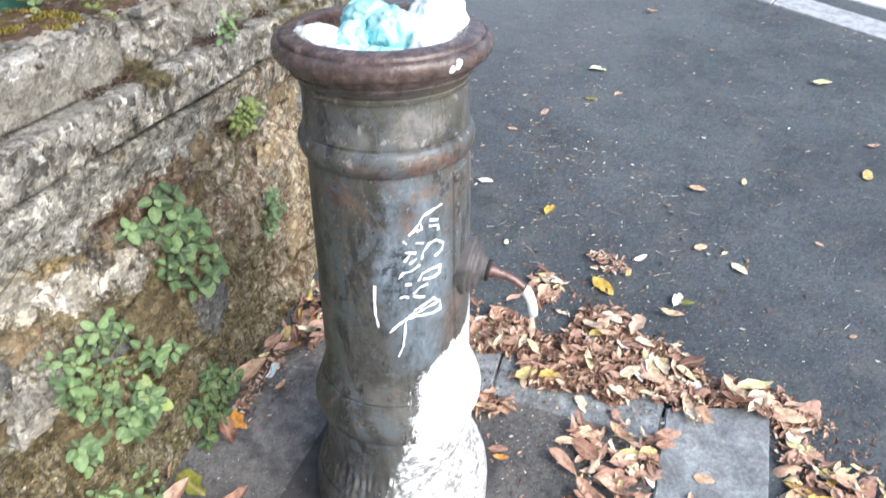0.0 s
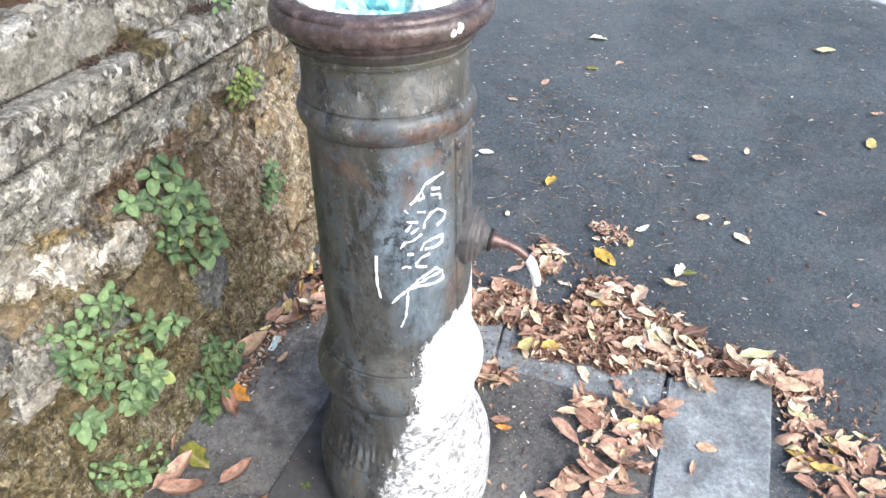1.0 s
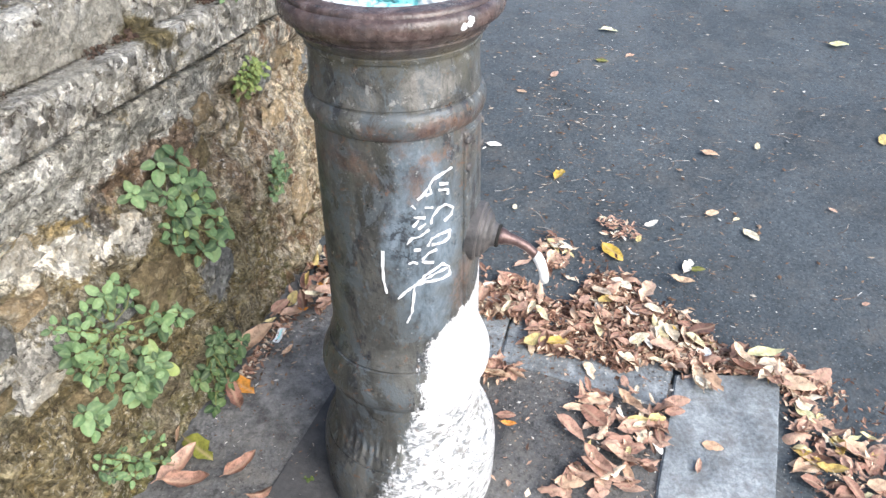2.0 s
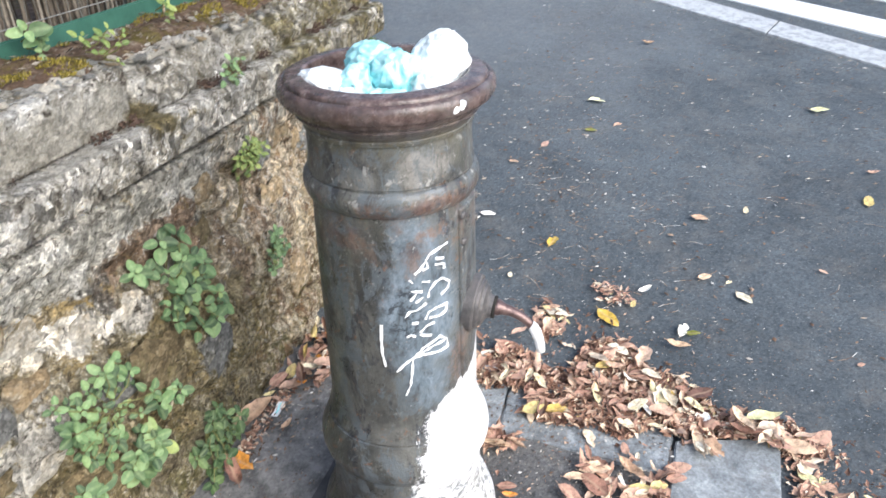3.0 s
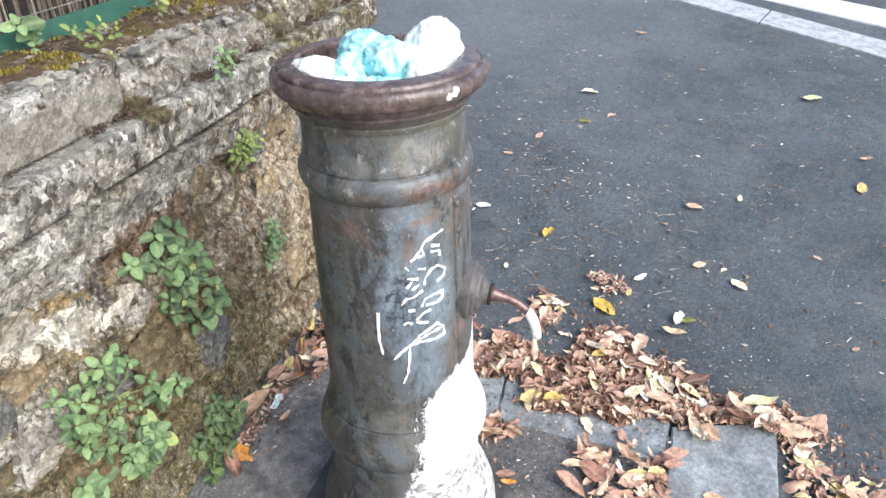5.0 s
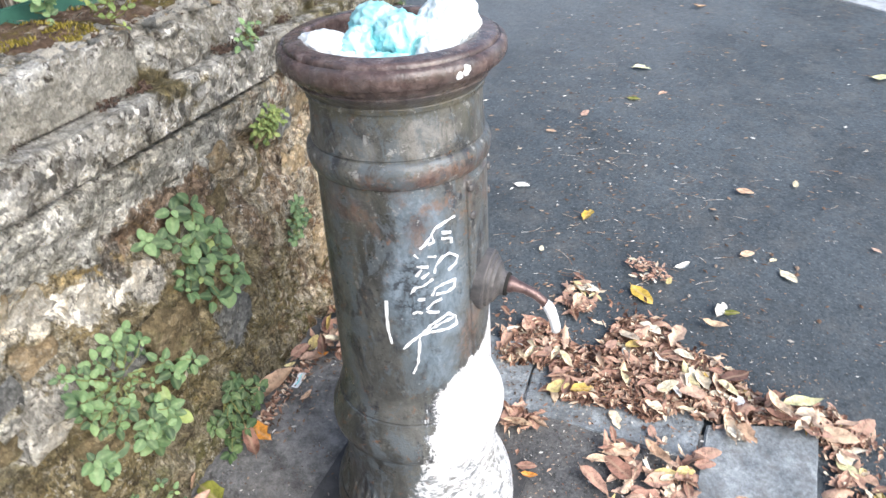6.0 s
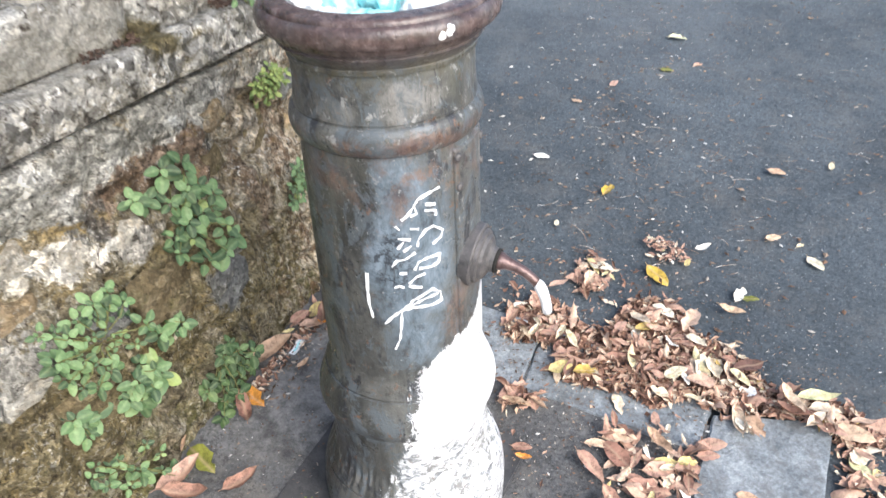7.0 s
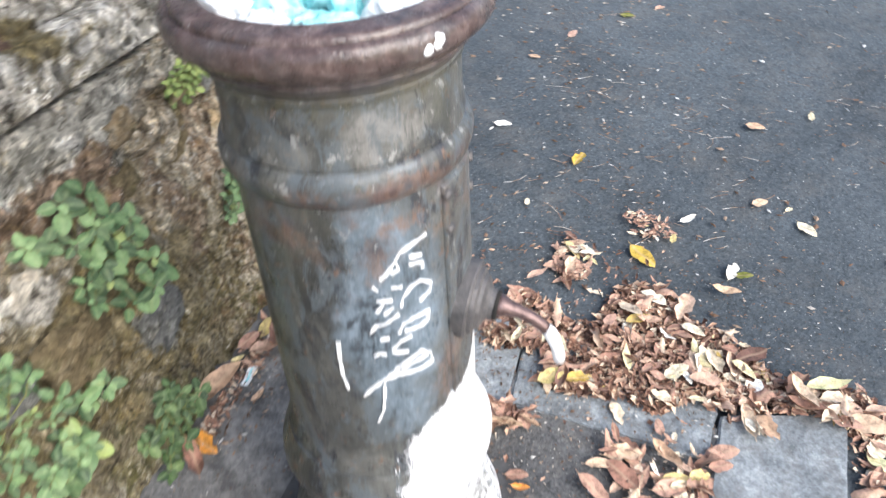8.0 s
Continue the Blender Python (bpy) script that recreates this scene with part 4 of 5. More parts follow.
def fountain():
    whole = thing("drinking_fountain", "worn cast iron street drinking fountain, capless, rusty, scrawled white", "fountain")
    foot = [
        (0.1738, -0.10), (0.1745, 0.0), (0.1762, 0.05), (0.1774, 0.10), (0.1758, 0.125), (0.1737, 0.143), (0.1705, 0.155), (0.1672, 0.164), (0.1652, 0.168), (0.1620, 0.1692), (0.1620, 0.1722), (0.1642, 0.1738),
        (0.1612, 0.180), (0.1582, 0.186), (0.1552, 0.192), (0.1522, 0.198), (0.1495, 0.204), (0.1472, 0.210), (0.1453, 0.217), (0.1440, 0.225), (0.1430, 0.236), (0.1422, 0.25), (0.1420, 0.27), (0.1424, 0.29), (0.1432, 0.305), (0.1428, 0.315), (0.1435, 0.321),
        (0.1480, 0.3235), (0.1530, 0.3275), (0.1565, 0.3345), (0.1583, 0.343), (0.1588, 0.350), (0.1578, 0.358), (0.1550, 0.367), (0.1515, 0.376), (0.1480, 0.384), (0.1450, 0.392), (0.1428, 0.399), (0.1412, 0.4035),
        (0.1382, 0.405), (0.1382, 0.408), (0.1396, 0.4095), (0.1366, 0.416), (0.1340, 0.424), (0.1318, 0.436), (0.1308, 0.45), (0.1308, 0.52),
    ]
    head = [
        (0.1300, 0.62), (0.1290, 0.72), (0.1278, 0.79), (0.1270, 0.828), (0.1255, 0.8385), (0.1262, 0.840), (0.1315, 0.8425), (0.1355, 0.849), (0.1380, 0.857), (0.1385, 0.864),
        (0.1365, 0.873), (0.1325, 0.8795), (0.1292, 0.8815), (0.1288, 0.884), (0.1300, 0.886), (0.1285, 0.895), (0.1265, 0.91), (0.1262, 0.940), (0.1250, 0.9485), (0.1252, 0.950),
        (0.1292, 0.9515), (0.1302, 0.957), (0.1286, 0.9585), (0.1300, 0.961), (0.1345, 0.9655), (0.1385, 0.970), (0.1420, 0.9745), (0.1400, 0.976), (0.1405, 0.9775), (0.1460, 0.982), (0.1495, 0.988), (0.1505, 0.9915),
        (0.1590, 0.9930), (0.1615, 0.9965), (0.1628, 1.002), (0.1623, 1.009), (0.1602, 1.0142), (0.1572, 1.0172), (0.1535, 1.0186), (0.1514, 1.0172), (0.1504, 1.0174), (0.1496, 1.0212), (0.1475, 1.0234), (0.1440, 1.0246),
        (0.1250, 1.0265), (0.1220, 1.0245), (0.1205, 1.019), (0.1200, 0.90),
    ]
    profile = foot + head
    bm = bmesh.new()
    lathe(bm, profile, 256, wobble=0.0014)
    # short ribs round the foot, half worn away
    for v in bm.verts:
        if 0.175 < v.co.z < 0.237:
            a = math.atan2(v.co.y, v.co.x)
            ridge = (0.0019 + 0.002 * noise.noise(v.co * 31)) * math.sin(58 * a + 45 * (v.co.z - 0.2) + 5.0 * noise.noise(v.co * 26)) * (1 - abs(v.co.z - 0.205) / 0.034)
            v.co.x *= 1 + ridge / 0.152
            v.co.y *= 1 + ridge / 0.152
    part("column", bm, IRON, whole, crisp=32)
    bm = bmesh.new()
    bmesh.ops.create_circle(bm, cap_ends=True, segments=48, radius=0.1202)
    for v in bm.verts:
        v.co.z = 0.93
    part("basin_floor", bm, GAP, whole, "", False)
    # the access plate from which the spout stands out, with its bolts
    bm = bmesh.new()
    span = 21.5
    lathe(bm, [(0.128, 0.44), (0.1345, 0.4405), (0.1349, 0.445), (0.1334, 0.62), (0.1316, 0.826), (0.1310, 0.830), (0.124, 0.8305)], 22, SPOUT_TURN - span, SPOUT_TURN + span)
    for a in (SPOUT_TURN - span, SPOUT_TURN + span):
        side = [v for v in bm.verts if abs(math.degrees(math.atan2(v.co.y, v.co.x)) - a) < 0.01]
        side.sort(key=lambda v: v.co.z)
        inner = [bm.verts.new((0.124 * math.cos(radians(a)), 0.124 * math.sin(radians(a)), v.co.z)) for v in side]
        for k in range(len(side) - 1):
            bm.faces.new((side[k], side[k + 1], inner[k + 1], inner[k]))
    bmesh.ops.recalc_face_normals(bm, faces=bm.faces)
    plate = part("access_plate", bm, IRON, whole)
    for a, z in ((-33.0, 0.818), (-32.0, 0.772), (3.5, 0.815), (3.5, 0.775)):
        bm = bmesh.new()
        lathe(bm, [(0.0066, 0.0), (0.0066, 0.003), (0.0048, 0.0048), (0.0002, 0.005)], 12)
        ob = part("bolt", bm, NOSE, plate)
        ob.matrix_basis = pose(0, 0, 0, 0, 0, a) @ pose(0.1312, 0, z, 0, 90, 0)
    # the nose: stepped flange, cone, a dark gap, and the bent pipe
    nose = pose(0, 0, 0, 0, 0, SPOUT_TURN)
    axis = nose @ pose(0.128, 0, 0.634, 0, 90 + 7, 0)
    bm = bmesh.new()
    lathe(bm, [(0.050, -0.006), (0.050, 0.010), (0.048, 0.0125), (0.0435, 0.013), (0.0425, 0.0175), (0.040, 0.0195), (0.0365, 0.020), (0.0345, 0.0245), (0.029, 0.0275), (0.0245, 0.029), (0.0225, 0.031), (0.0205, 0.033), (0.0195, 0.0385), (0.0175, 0.0395), (0.0001, 0.0395)], 40)
    boss = part("nose", bm, NOSE, whole, crisp=32)
    boss.matrix_world = axis
    bm = bmesh.new()
    lathe(bm, [(0.016, 0.037), (0.0192, 0.0375), (0.0196, 0.040), (0.0190, 0.0435), (0.001, 0.0440)], 28)
    part("gasket", bm, GAP, boss, "black rubber gasket")
    pipe = [(0.166, 0.0, 0.6305), (0.176, 0.0, 0.6295), (0.184, 0.0, 0.628), (0.198, 0.0, 0.6245), (0.214, 0.0, 0.6175), (0.227, 0.0, 0.6075), (0.2365, 0.0, 0.595)]
    bm = bmesh.new()
    tube(bm, pipe, [0.0150, 0.0142, 0.0105, 0.0086, 0.0080, 0.0076, 0.0074], 18)
    spout = part("spout", bm, RUST, whole, "rusty bent iron spout")
    spout.matrix_world = nose
    bm = bmesh.new()
    tube(bm, [(0.2305, 0.0, 0.6045), (0.235, 0.0, 0.599), (0.240, 0.0, 0.5905), (0.2455, 0.0, 0.577), (0.249, 0.0, 0.562), (0.2505, 0.0, 0.551)], [0.0068, 0.0088, 0.0090, 0.0084, 0.0080, 0.0070], 18)
    for v in bm.verts:
        v.co += 0.0008 * noise.noise_vector(v.co * 160)
    part("spout_end", bm, LIME, spout, "white painted spout end")
    # two white dabs on the rim
    for a, z, s in ((-46.5, 1.0065, 0.0065), (-50.5, 1.003, 0.0055)):
        bm = bmesh.new()
        bmesh.ops.create_icosphere(bm, subdivisions=2, radius=s)
        for v in bm.verts:
            v.co = Vector((v.co.x * 0.2, v.co.y, v.co.z * 1.15)) * (1 + 0.6 * noise.noise(v.co * 170))
        dab = part("paint_dab", bm, SCRAWL, whole, "white paint dab")
        dab.matrix_world = pose(0, 0, 0, 0, 0, a) @ pose(0.1620, 0, z, 0, 0, 0)
    scrawl(whole)


def scrawl(whole):
    """White marker strokes on the column: (turn, height) along each stroke."""
    strokes = [
        [(-97.6, 0.657), (-98.3, 0.626), (-98.2, 0.6), (-96.4, 0.575)],
        [(-88.6, 0.565), (-83.6, 0.578), (-77.0, 0.59), (-69.6, 0.593), (-56.5, 0.59), (-49.6, 0.593), (-50.0, 0.609), (-55.7, 0.619), (-69.2, 0.606), (-77.0, 0.588), (-77.8, 0.565), (-79.5, 0.535), (-83.1, 0.515)],
        [(-51.5, 0.608), (-60.9, 0.605), (-67.5, 0.6), (-77.0, 0.59)],
        [(-47.1, 0.784), (-54.4, 0.78), (-62.2, 0.774), (-65.3, 0.763), (-69.4, 0.751), (-73.0, 0.745)], [(-64.8, 0.768), (-63.4, 0.752), (-67.5, 0.75)],
        [(-57.7, 0.764), (-50.8, 0.76)], [(-58.2, 0.754), (-50.5, 0.75), (-51.0, 0.742)], [(-77.0, 0.737), (-74.5, 0.73)], [(-68.2, 0.73), (-62.5, 0.727)],
        [(-64.1, 0.699), (-63.1, 0.711), (-58.2, 0.723), (-52.7, 0.726), (-46.2, 0.715), (-47.9, 0.704), (-54.0, 0.697)],
        [(-75.9, 0.716), (-68.1, 0.712)], [(-76.6, 0.699), (-72.5, 0.71)], [(-73.1, 0.694), (-67.8, 0.702)],
        [(-81.0, 0.669), (-77.7, 0.679), (-72.6, 0.68), (-65.5, 0.69)],
        [(-66.8, 0.66), (-64.1, 0.672), (-57.9, 0.676), (-49.2, 0.676), (-50.4, 0.663), (-55.8, 0.659), (-63.8, 0.661)],
        [(-76.5, 0.657), (-71.8, 0.656)], [(-70.9, 0.637), (-66.1, 0.647), (-60.0, 0.65)], [(-80.6, 0.632), (-77.3, 0.635), (-74.2, 0.631)], [(-71.3, 0.633), (-66.4, 0.629), (-62.6, 0.627)],
    ]
    for n, line in enumerate(strokes):
        bm = bmesh.new()
        fine = []
        for (a0, z0), (a1, z1) in zip(line, line[1:]):
            count = max(2, int(math.hypot((a1 - a0) * 0.00225, z1 - z0) / 0.0022))
            fine += [(a0 + (a1 - a0) * k / count, z0 + (z1 - z0) * k / count) for k in range(count)]
        fine.append(line[-1])
        r = 0.1304
        last = None
        for k, (a0, z0) in enumerate(fine):
            (ap, zp), (aq, zq) = fine[max(0, k - 1)], fine[min(len(fine) - 1, k + 1)]
            w = 0.0019 * max(0.28, min(1.25, 0.85 + 1.35 * noise.noise((a0 * 0.3, z0 * 95, n + 4))))
            da, dz = (aq - ap) * 0.00225, zq - zp
            size = math.hypot(da, dz) or 1
            row = []
            for side in (1, -1):
                t, h = radians(a0 - side * dz / size * w / 0.00225), z0 + side * da / size * w
                for deep in (0.0, 0.003):
                    rr = r + 0.0012 - (h - 0.62) * 0.010 - deep
                    row.append(bm.verts.new((rr * math.cos(t), rr * math.sin(t), h)))
            if last:
                for p, q in ((0, 2), (1, 0), (2, 3)):
                    bm.faces.new((last[p], row[p], row[q], last[q]))
            last = row
        bmesh.ops.recalc_face_normals(bm, faces=bm.faces)
        part("paint_stroke", bm, SCRAWL, whole, "scrawled white paint stroke", False)


fountain()


def bag(x, y, z, size, squash, seed, material, label, crease=1.0):
    """A knotted, crumpled plastic bag stuffed into the open top."""
    bm = bmesh.new()
    bmesh.ops.create_icosphere(bm, subdivisions=5, radius=1.0)
    off = Vector((seed * 3.1, seed * 1.7, seed * 2.3))
    for v in bm.verts:
        p = v.co.copy()
        fold = 1 - abs(noise.noise(p * 1.5 + off)) * 2
        fine = 1 - abs(noise.noise(p * 3.6 + off * 2)) * 2
        grow = 1 + crease * (0.24 * fold + 0.12 * fine) + 0.12 * noise.noise(p * 1.0 - off)
        grow += crease * 0.022 * (1 - abs(noise.noise(Vector((p.x * 9.0, p.y * 9.0, p.z * 3.5)) + off)) * 2)
        v.co = Vector((p.x * squash[0], p.y * squash[1], p.z * squash[2])) * grow * size
    ob = new("plastic_bag", finish(bm, "plastic_bag", material))
    ob.matrix_world = pose(x, y, z, seed * 31 % 25, seed * 17 % 20, seed * 47)
    return tagged(ob, label, "plastic bag", "rubbish bags in the fountain")


bag(0.080, 0.018, 1.024, 0.041, (0.95, 0.85, 1.0), 1, BAG_WHITE, "large white plastic rubbish bag stuffed in the fountain", 0.8)
bag(0.070, -0.050, 0.998, 0.032, (1.1, 0.9, 0.8), 6, BAG_WHITE, "white plastic rubbish bag stuffed in the fountain", 1.1)
bag(-0.084, -0.026, 1.006, 0.033, (1.0, 1.2, 0.66), 2, BAG_WHITE, "flattened white plastic bag lying on the rim", 1.0)
bag(-0.022, 0.018, 1.028, 0.027, (1.2, 0.8, 0.85), 3, BAG_BLUE, "crumpled pale turquoise plastic bag on top of the rubbish", 1.5)
bag(0.020, -0.018, 1.017, 0.030, (0.9, 1.0, 0.95), 4, BAG_BLUE, "crumpled pale turquoise plastic bag among the rubbish", 1.5)
bag(-0.036, -0.026, 1.004, 0.027, (1.0, 0.9, 0.9), 5, BAG_BLUE, "crumpled pale turquoise plastic bag among the rubbish", 1.5)
bag(0.016, -0.076, 0.990, 0.026, (1.2, 0.8, 0.7), 8, BAG_BLUE, "pale turquoise plastic bag pressed behind the rim", 1.4)
bag(-0.040, -0.078, 0.992, 0.023, (1.3, 0.9, 0.7), 7, BAG_WHITE, "small white plastic bag pressed behind the rim", 1.2)


# ---- fallen leaves ----
def leaf_mesh(name, length, width, curl, fold, torn, material, seed):
    """An ovate leaf on its midrib, folded, curled and ragged, with a short stalk; torn: how much of it is gone."""
    rnd = random.Random(seed)
    bm = bmesh.new()
    steps = 8
    rows = []
    twist = rnd.uniform(-0.7, 0.7) * min(1.0, abs(fold))
    bow = rnd.uniform(-0.13, 0.13)
    for k in range(steps + 1):
        s = k / steps
        half = 0.5 * width * (math.sin(math.pi * s ** 0.9) ** 0.65 if 0 < s < 1 else 0.03)
        rise = curl * length * (s - 0.5) ** 2 * 2 + 0.03 * length * math.sin(s * 7 + seed)
        row = []
        for side in (-1, -0.5, 0, 0.5, 1):
            edge = half * (1 + rnd.uniform(-0.16, 0.1)) if abs(side) == 1 else half
            if torn and rnd.random() < torn and abs(side) == 1:
                edge *= rnd.uniform(0.35, 0.9)
            z = rise + abs(side) ** 1.5 * edge * fold + side * edge * twist * (s - 0.5)
            y = side * edge * math.cos(fold * 0.6) + bow * length * (s - 0.5) ** 2
            row.append(bm.verts.new(((s - 0.5) * length, y, z + 0.012 * length * rnd.uniform(-1, 1) * abs(side))))
        rows.append(row)
    for a, b in zip(rows, rows[1:]):
        for j in range(4):
            bm.faces.new((a[j], b[j], b[j + 1], a[j + 1]))
    s0 = Vector((-0.5 * length, bow * length * 0.25, rows[0][2].co.z))
    tube(bm, [s0 + Vector((0.004, 0, 0)), s0 + Vector((-0.1 * length, 0.02 * length, 0.02 * length))], 0.0007, 3, False)
    return finish(bm, name, material)


LEAF_KINDS = {}
SHAPES = ((0.028, 0.35, 0.8, 0.15), (0.034, 0.08, 0.12, 0.0), (0.026, -0.35, 1.1, 0.35), (0.032, 0.55, 0.9, 0.3), (0.028, 0.25, -0.6, 0.3), (0.035, -0.15, 0.4, 0.15), (0.028, 0.7, -0.7, 0.35), (0.024, 0.3, 1.6, 0.2), (0.036, 0.25, 0.8, 0.4), (0.027, -0.5, -0.4, 0.45), (0.021, 0.12, 0.3, 0.1), (0.024, -0.1, 0.5, 0.25), (0.019, 0.2, -0.4, 0.3))
for kind_, mat_ in FALLEN.items():
    LEAF_KINDS[kind_] = [leaf_mesh("leaf", 0.066, w, c, f, torn, mat_, 40 + i) for i, (w, c, f, torn) in enumerate(SHAPES)]

SURFACE = [(-0.62, 0.30), (-0.20, 0.445), (0.20, 0.45), (0.64, 0.33), (0.88, 0.275), (0.55, -0.8), (-1.2, -0.8)]


def inside(x, y, corners):
    hit = False
    for (x0, y0), (x1, y1) in zip(corners, corners[1:] + corners[:1]):
        if (y0 > y) != (y1 > y) and x < (x1 - x0) * (y - y0) / (y1 - y0) + x0:
            hit = not hit
    return hit


def floor_at(x, y):
    return gz(x, y) + (0.029 if inside(x, y, SURFACE) else 0.001)


SLOPE = Matrix.Rotation(math.atan(0.1636), 4, "X") @ Matrix.Rotation(math.atan(0.0577), 4, "Y")


def leaf_at(name, x, y, lift, turn, size, kind, shape, tilt=(0, 0), parent=None):
    ob = new(name, LEAF_KINDS[kind][shape % len(SHAPES)])
    ob.matrix_world = Matrix.Translation((x, y, floor_at(x, y) + lift)) @ SLOPE @ pose(0, 0, 0, tilt[0], tilt[1], turn) @ Matrix.Scale(size, 4)
    if parent:
        ob.parent = parent
    return ob


LEAF_LABEL = dict(ochre="ochre yellow fallen leaf lying on the asphalt", russet="pinkish brown fallen leaf lying on the ground", tan="tan dry fallen leaf lying on the ground", lemon="pale lemon-green fallen leaf lying on the asphalt", dry="dry brown fallen leaf lying on the asphalt", pale="pale cream fallen leaf lying on the asphalt", yellow="yellow fallen leaf lying on the asphalt", orange="bright orange curled leaf at the wall's foot", olive="olive green fallen leaf beside the wall")

HEAP_LABEL = dict(russet="pinkish brown curled leaf lying on the pavement", tan="tan dry leaf lying flat on other leaves", lemon="pale lemon-green leaf lying on brown leaves", dry="reddish brown dry leaf lying on other leaves", pale="cream white dry leaf lying on brown leaves", yellow="yellow-green leaf lying on brown leaves", orange="small orange leaf lying on the pavement")


def single_leaves():
    # place in plan, turn, size, kind
    far = [
        (1.105, 1.262, 80, 0.55, "pale"), (0.409, 1.041, 60, 1.0, "ochre"), (1.206, 0.558, 20, 0.4, "dry"), (0.663, 0.821, 30, 0.8, "pale"),
        (0.96, 0.807, -60, 0.95, "pale"), (0.532, 0.696, -50, 1.25, "ochre"), (0.698, 2.021, -5, 1.15, "lemon"), (1.655, 2.02, 5, 1.35, "lemon"),
        (1.251, 2.269, -20, 0.4, "tan"), (0.928, 1.205, -5, 0.9, "tan"), (0.864, 0.897, 20, 0.75, "tan"), (0.935, 0.877, 30, 0.4, "pale"),
        (1.57, 1.344, 70, 1.05, "yellow"), (1.672, 1.535, 0, 0.75, "russet"), (0.202, 1.179, 0, 0.8, "pale"), (0.378, 0.716, -20, 0.95, "pale"),
        (0.741, 0.661, 60, 0.9, "pale"), (0.765, 0.65, 0, 0.7, "olive"), (0.708, 0.594, -10, 1.05, "tan"),
    ]
    near = [
        (1.254, 0.948, -40, 0.45, "dry"), (0.636, 1.772, -8, 0.75, "olive"), (0.756, 1.827, 20, 0.6, "dry"),
        (0.259, 0.871, 85, 0.45, "pale"), (1.048, 2.647, 0, 0.9, "tan"), (0.441, 1.648, 60, 0.8, "russet"), (0.31, 1.517, -20, 0.6, "tan"),
        (-0.453, -0.018, -35, 1.45, "olive"),
        (0.665, 0.066, -9, 0.75, "tan"), (0.62, 0.012, 70, 0.6, "russet"), (0.207, 0.114, 0, 0.7, "dry"), 
        (0.604, 0.174, 12, 1.1, "dry"), (0.412, 0.252, -70, 0.8, "dry"),
    ]
    # leaves that lie on the drift and the scattered heaps, with their height over the ground
    over = [
        (0.541, 0.335, 27, 0.94, "pale"), (0.7, 0.321, 47, 1.12, "pale"), (0.574, 0.273, 1, 0.62, "pale"), (0.216, 0.406, 58, 0.68, "pale"), (0.694, 0.368, -43, 0.95, "yellow"),
        (0.283, 0.313, 28, 1.02, "yellow"), (0.339, 0.31, 7, 0.86, "yellow"), (0.861, 0.342, 9, 1.5, "lemon"), (0.809, 0.304, -57, 1.04, "dry"), (0.832, 0.255, 41, 0.97, "dry"),
        (0.915, 0.252, -15, 1.37, "tan"), (0.699, 0.218, -60, 0.94, "tan"),
    ]
    low = [
        (0.384, 0.703, -18, 1.0, "pale"), (0.362, 0.645, -82, 1.02, "russet"), (0.272, 0.624, 35, 0.95, "russet"), (0.493, 0.16, -49, 1.13, "tan"), (0.351, 0.086, -47, 1.29, "russet"),
        (0.595, 0.144, 9, 0.78, "russet"), (0.413, 0.161, 4, 1.15, "tan"), (0.369, 0.139, 3, 1.0, "tan"), (0.399, 0.004, -49, 1.33, "russet"), (0.463, -0.023, -76, 0.9, "tan"),
        (0.336, -0.046, -4, 0.99, "tan"), (0.463, 0.045, -2, 1.5, "russet"), (0.403, 0.203, -81, 0.7, "russet"), (0.212, 0.084, -5, 0.56, "orange"), (0.51, 0.104, 16, 0.61, "pale"),
    ]
    gutter = [(0.918, 0.18, -53, 0.97, "lemon"), (1.005, 0.091, -16, 1.45, "tan"), (1.008, 0.124, 22, 0.65, "lemon"), (0.925, 0.038, -8, 1.06, "yellow"), (0.873, 0.051, 32, 1.3, "tan"), (1.022, 0.01, 3, 0.96, "tan")]
    for rows, lift in ((over, 0.03), (low, 0.012), (gutter, 0.012)):
        for k, (x, y, turn, size, kind) in enumerate(rows):
            ob = leaf_at("fallen_leaf", x, y, lift, turn, size, kind, (1, 5, 10, 0, 11)[k % 5], ((k * 31) % 15 - 7, (k * 19) % 11 - 5))
            tagged(ob, HEAP_LABEL[kind], "leaf", "leaves on the drifts")
    # folded and curled leaves at the wall's foot
    for x, y, turn, size, kind, shape in ((-0.395, 0.272, 54, 1.9, "tan", 11), (-0.478, -0.065, 56, 1.6, "russet", 0), (-0.447, -0.1, 7, 1.45, "russet", 3), (-0.351, -0.056, 46, 1.2, "russet", 3), (-0.395, 0.143, -32, 1.15, "orange", 5), (-0.405, 0.112, 122, 1.35, "russet", 0), (-0.505, 0.013, 95, 0.6, "tan", 7), (-0.312, 0.254, 53, 0.55, "tan", 0), (-0.30, -0.11, 20, 0.8, "dry", 6)):
        tagged(leaf_at("fallen_leaf", x, y, 0.01 * size, turn, size, kind, shape, (6, -5)), HEAP_LABEL[kind], "leaf", "fallen leaves")
    for k, (x, y, turn, size, kind) in enumerate(far + near):
        ob = leaf_at("fallen_leaf", x, y, 0.006 * size, turn, size, kind, (1, 5, 1, 0, 1)[k % 5], ((k * 37) % 17 - 8, (k * 23) % 13 - 6))
        tagged(ob, LEAF_LABEL[kind], "leaf", "fallen leaves")


single_leaves()


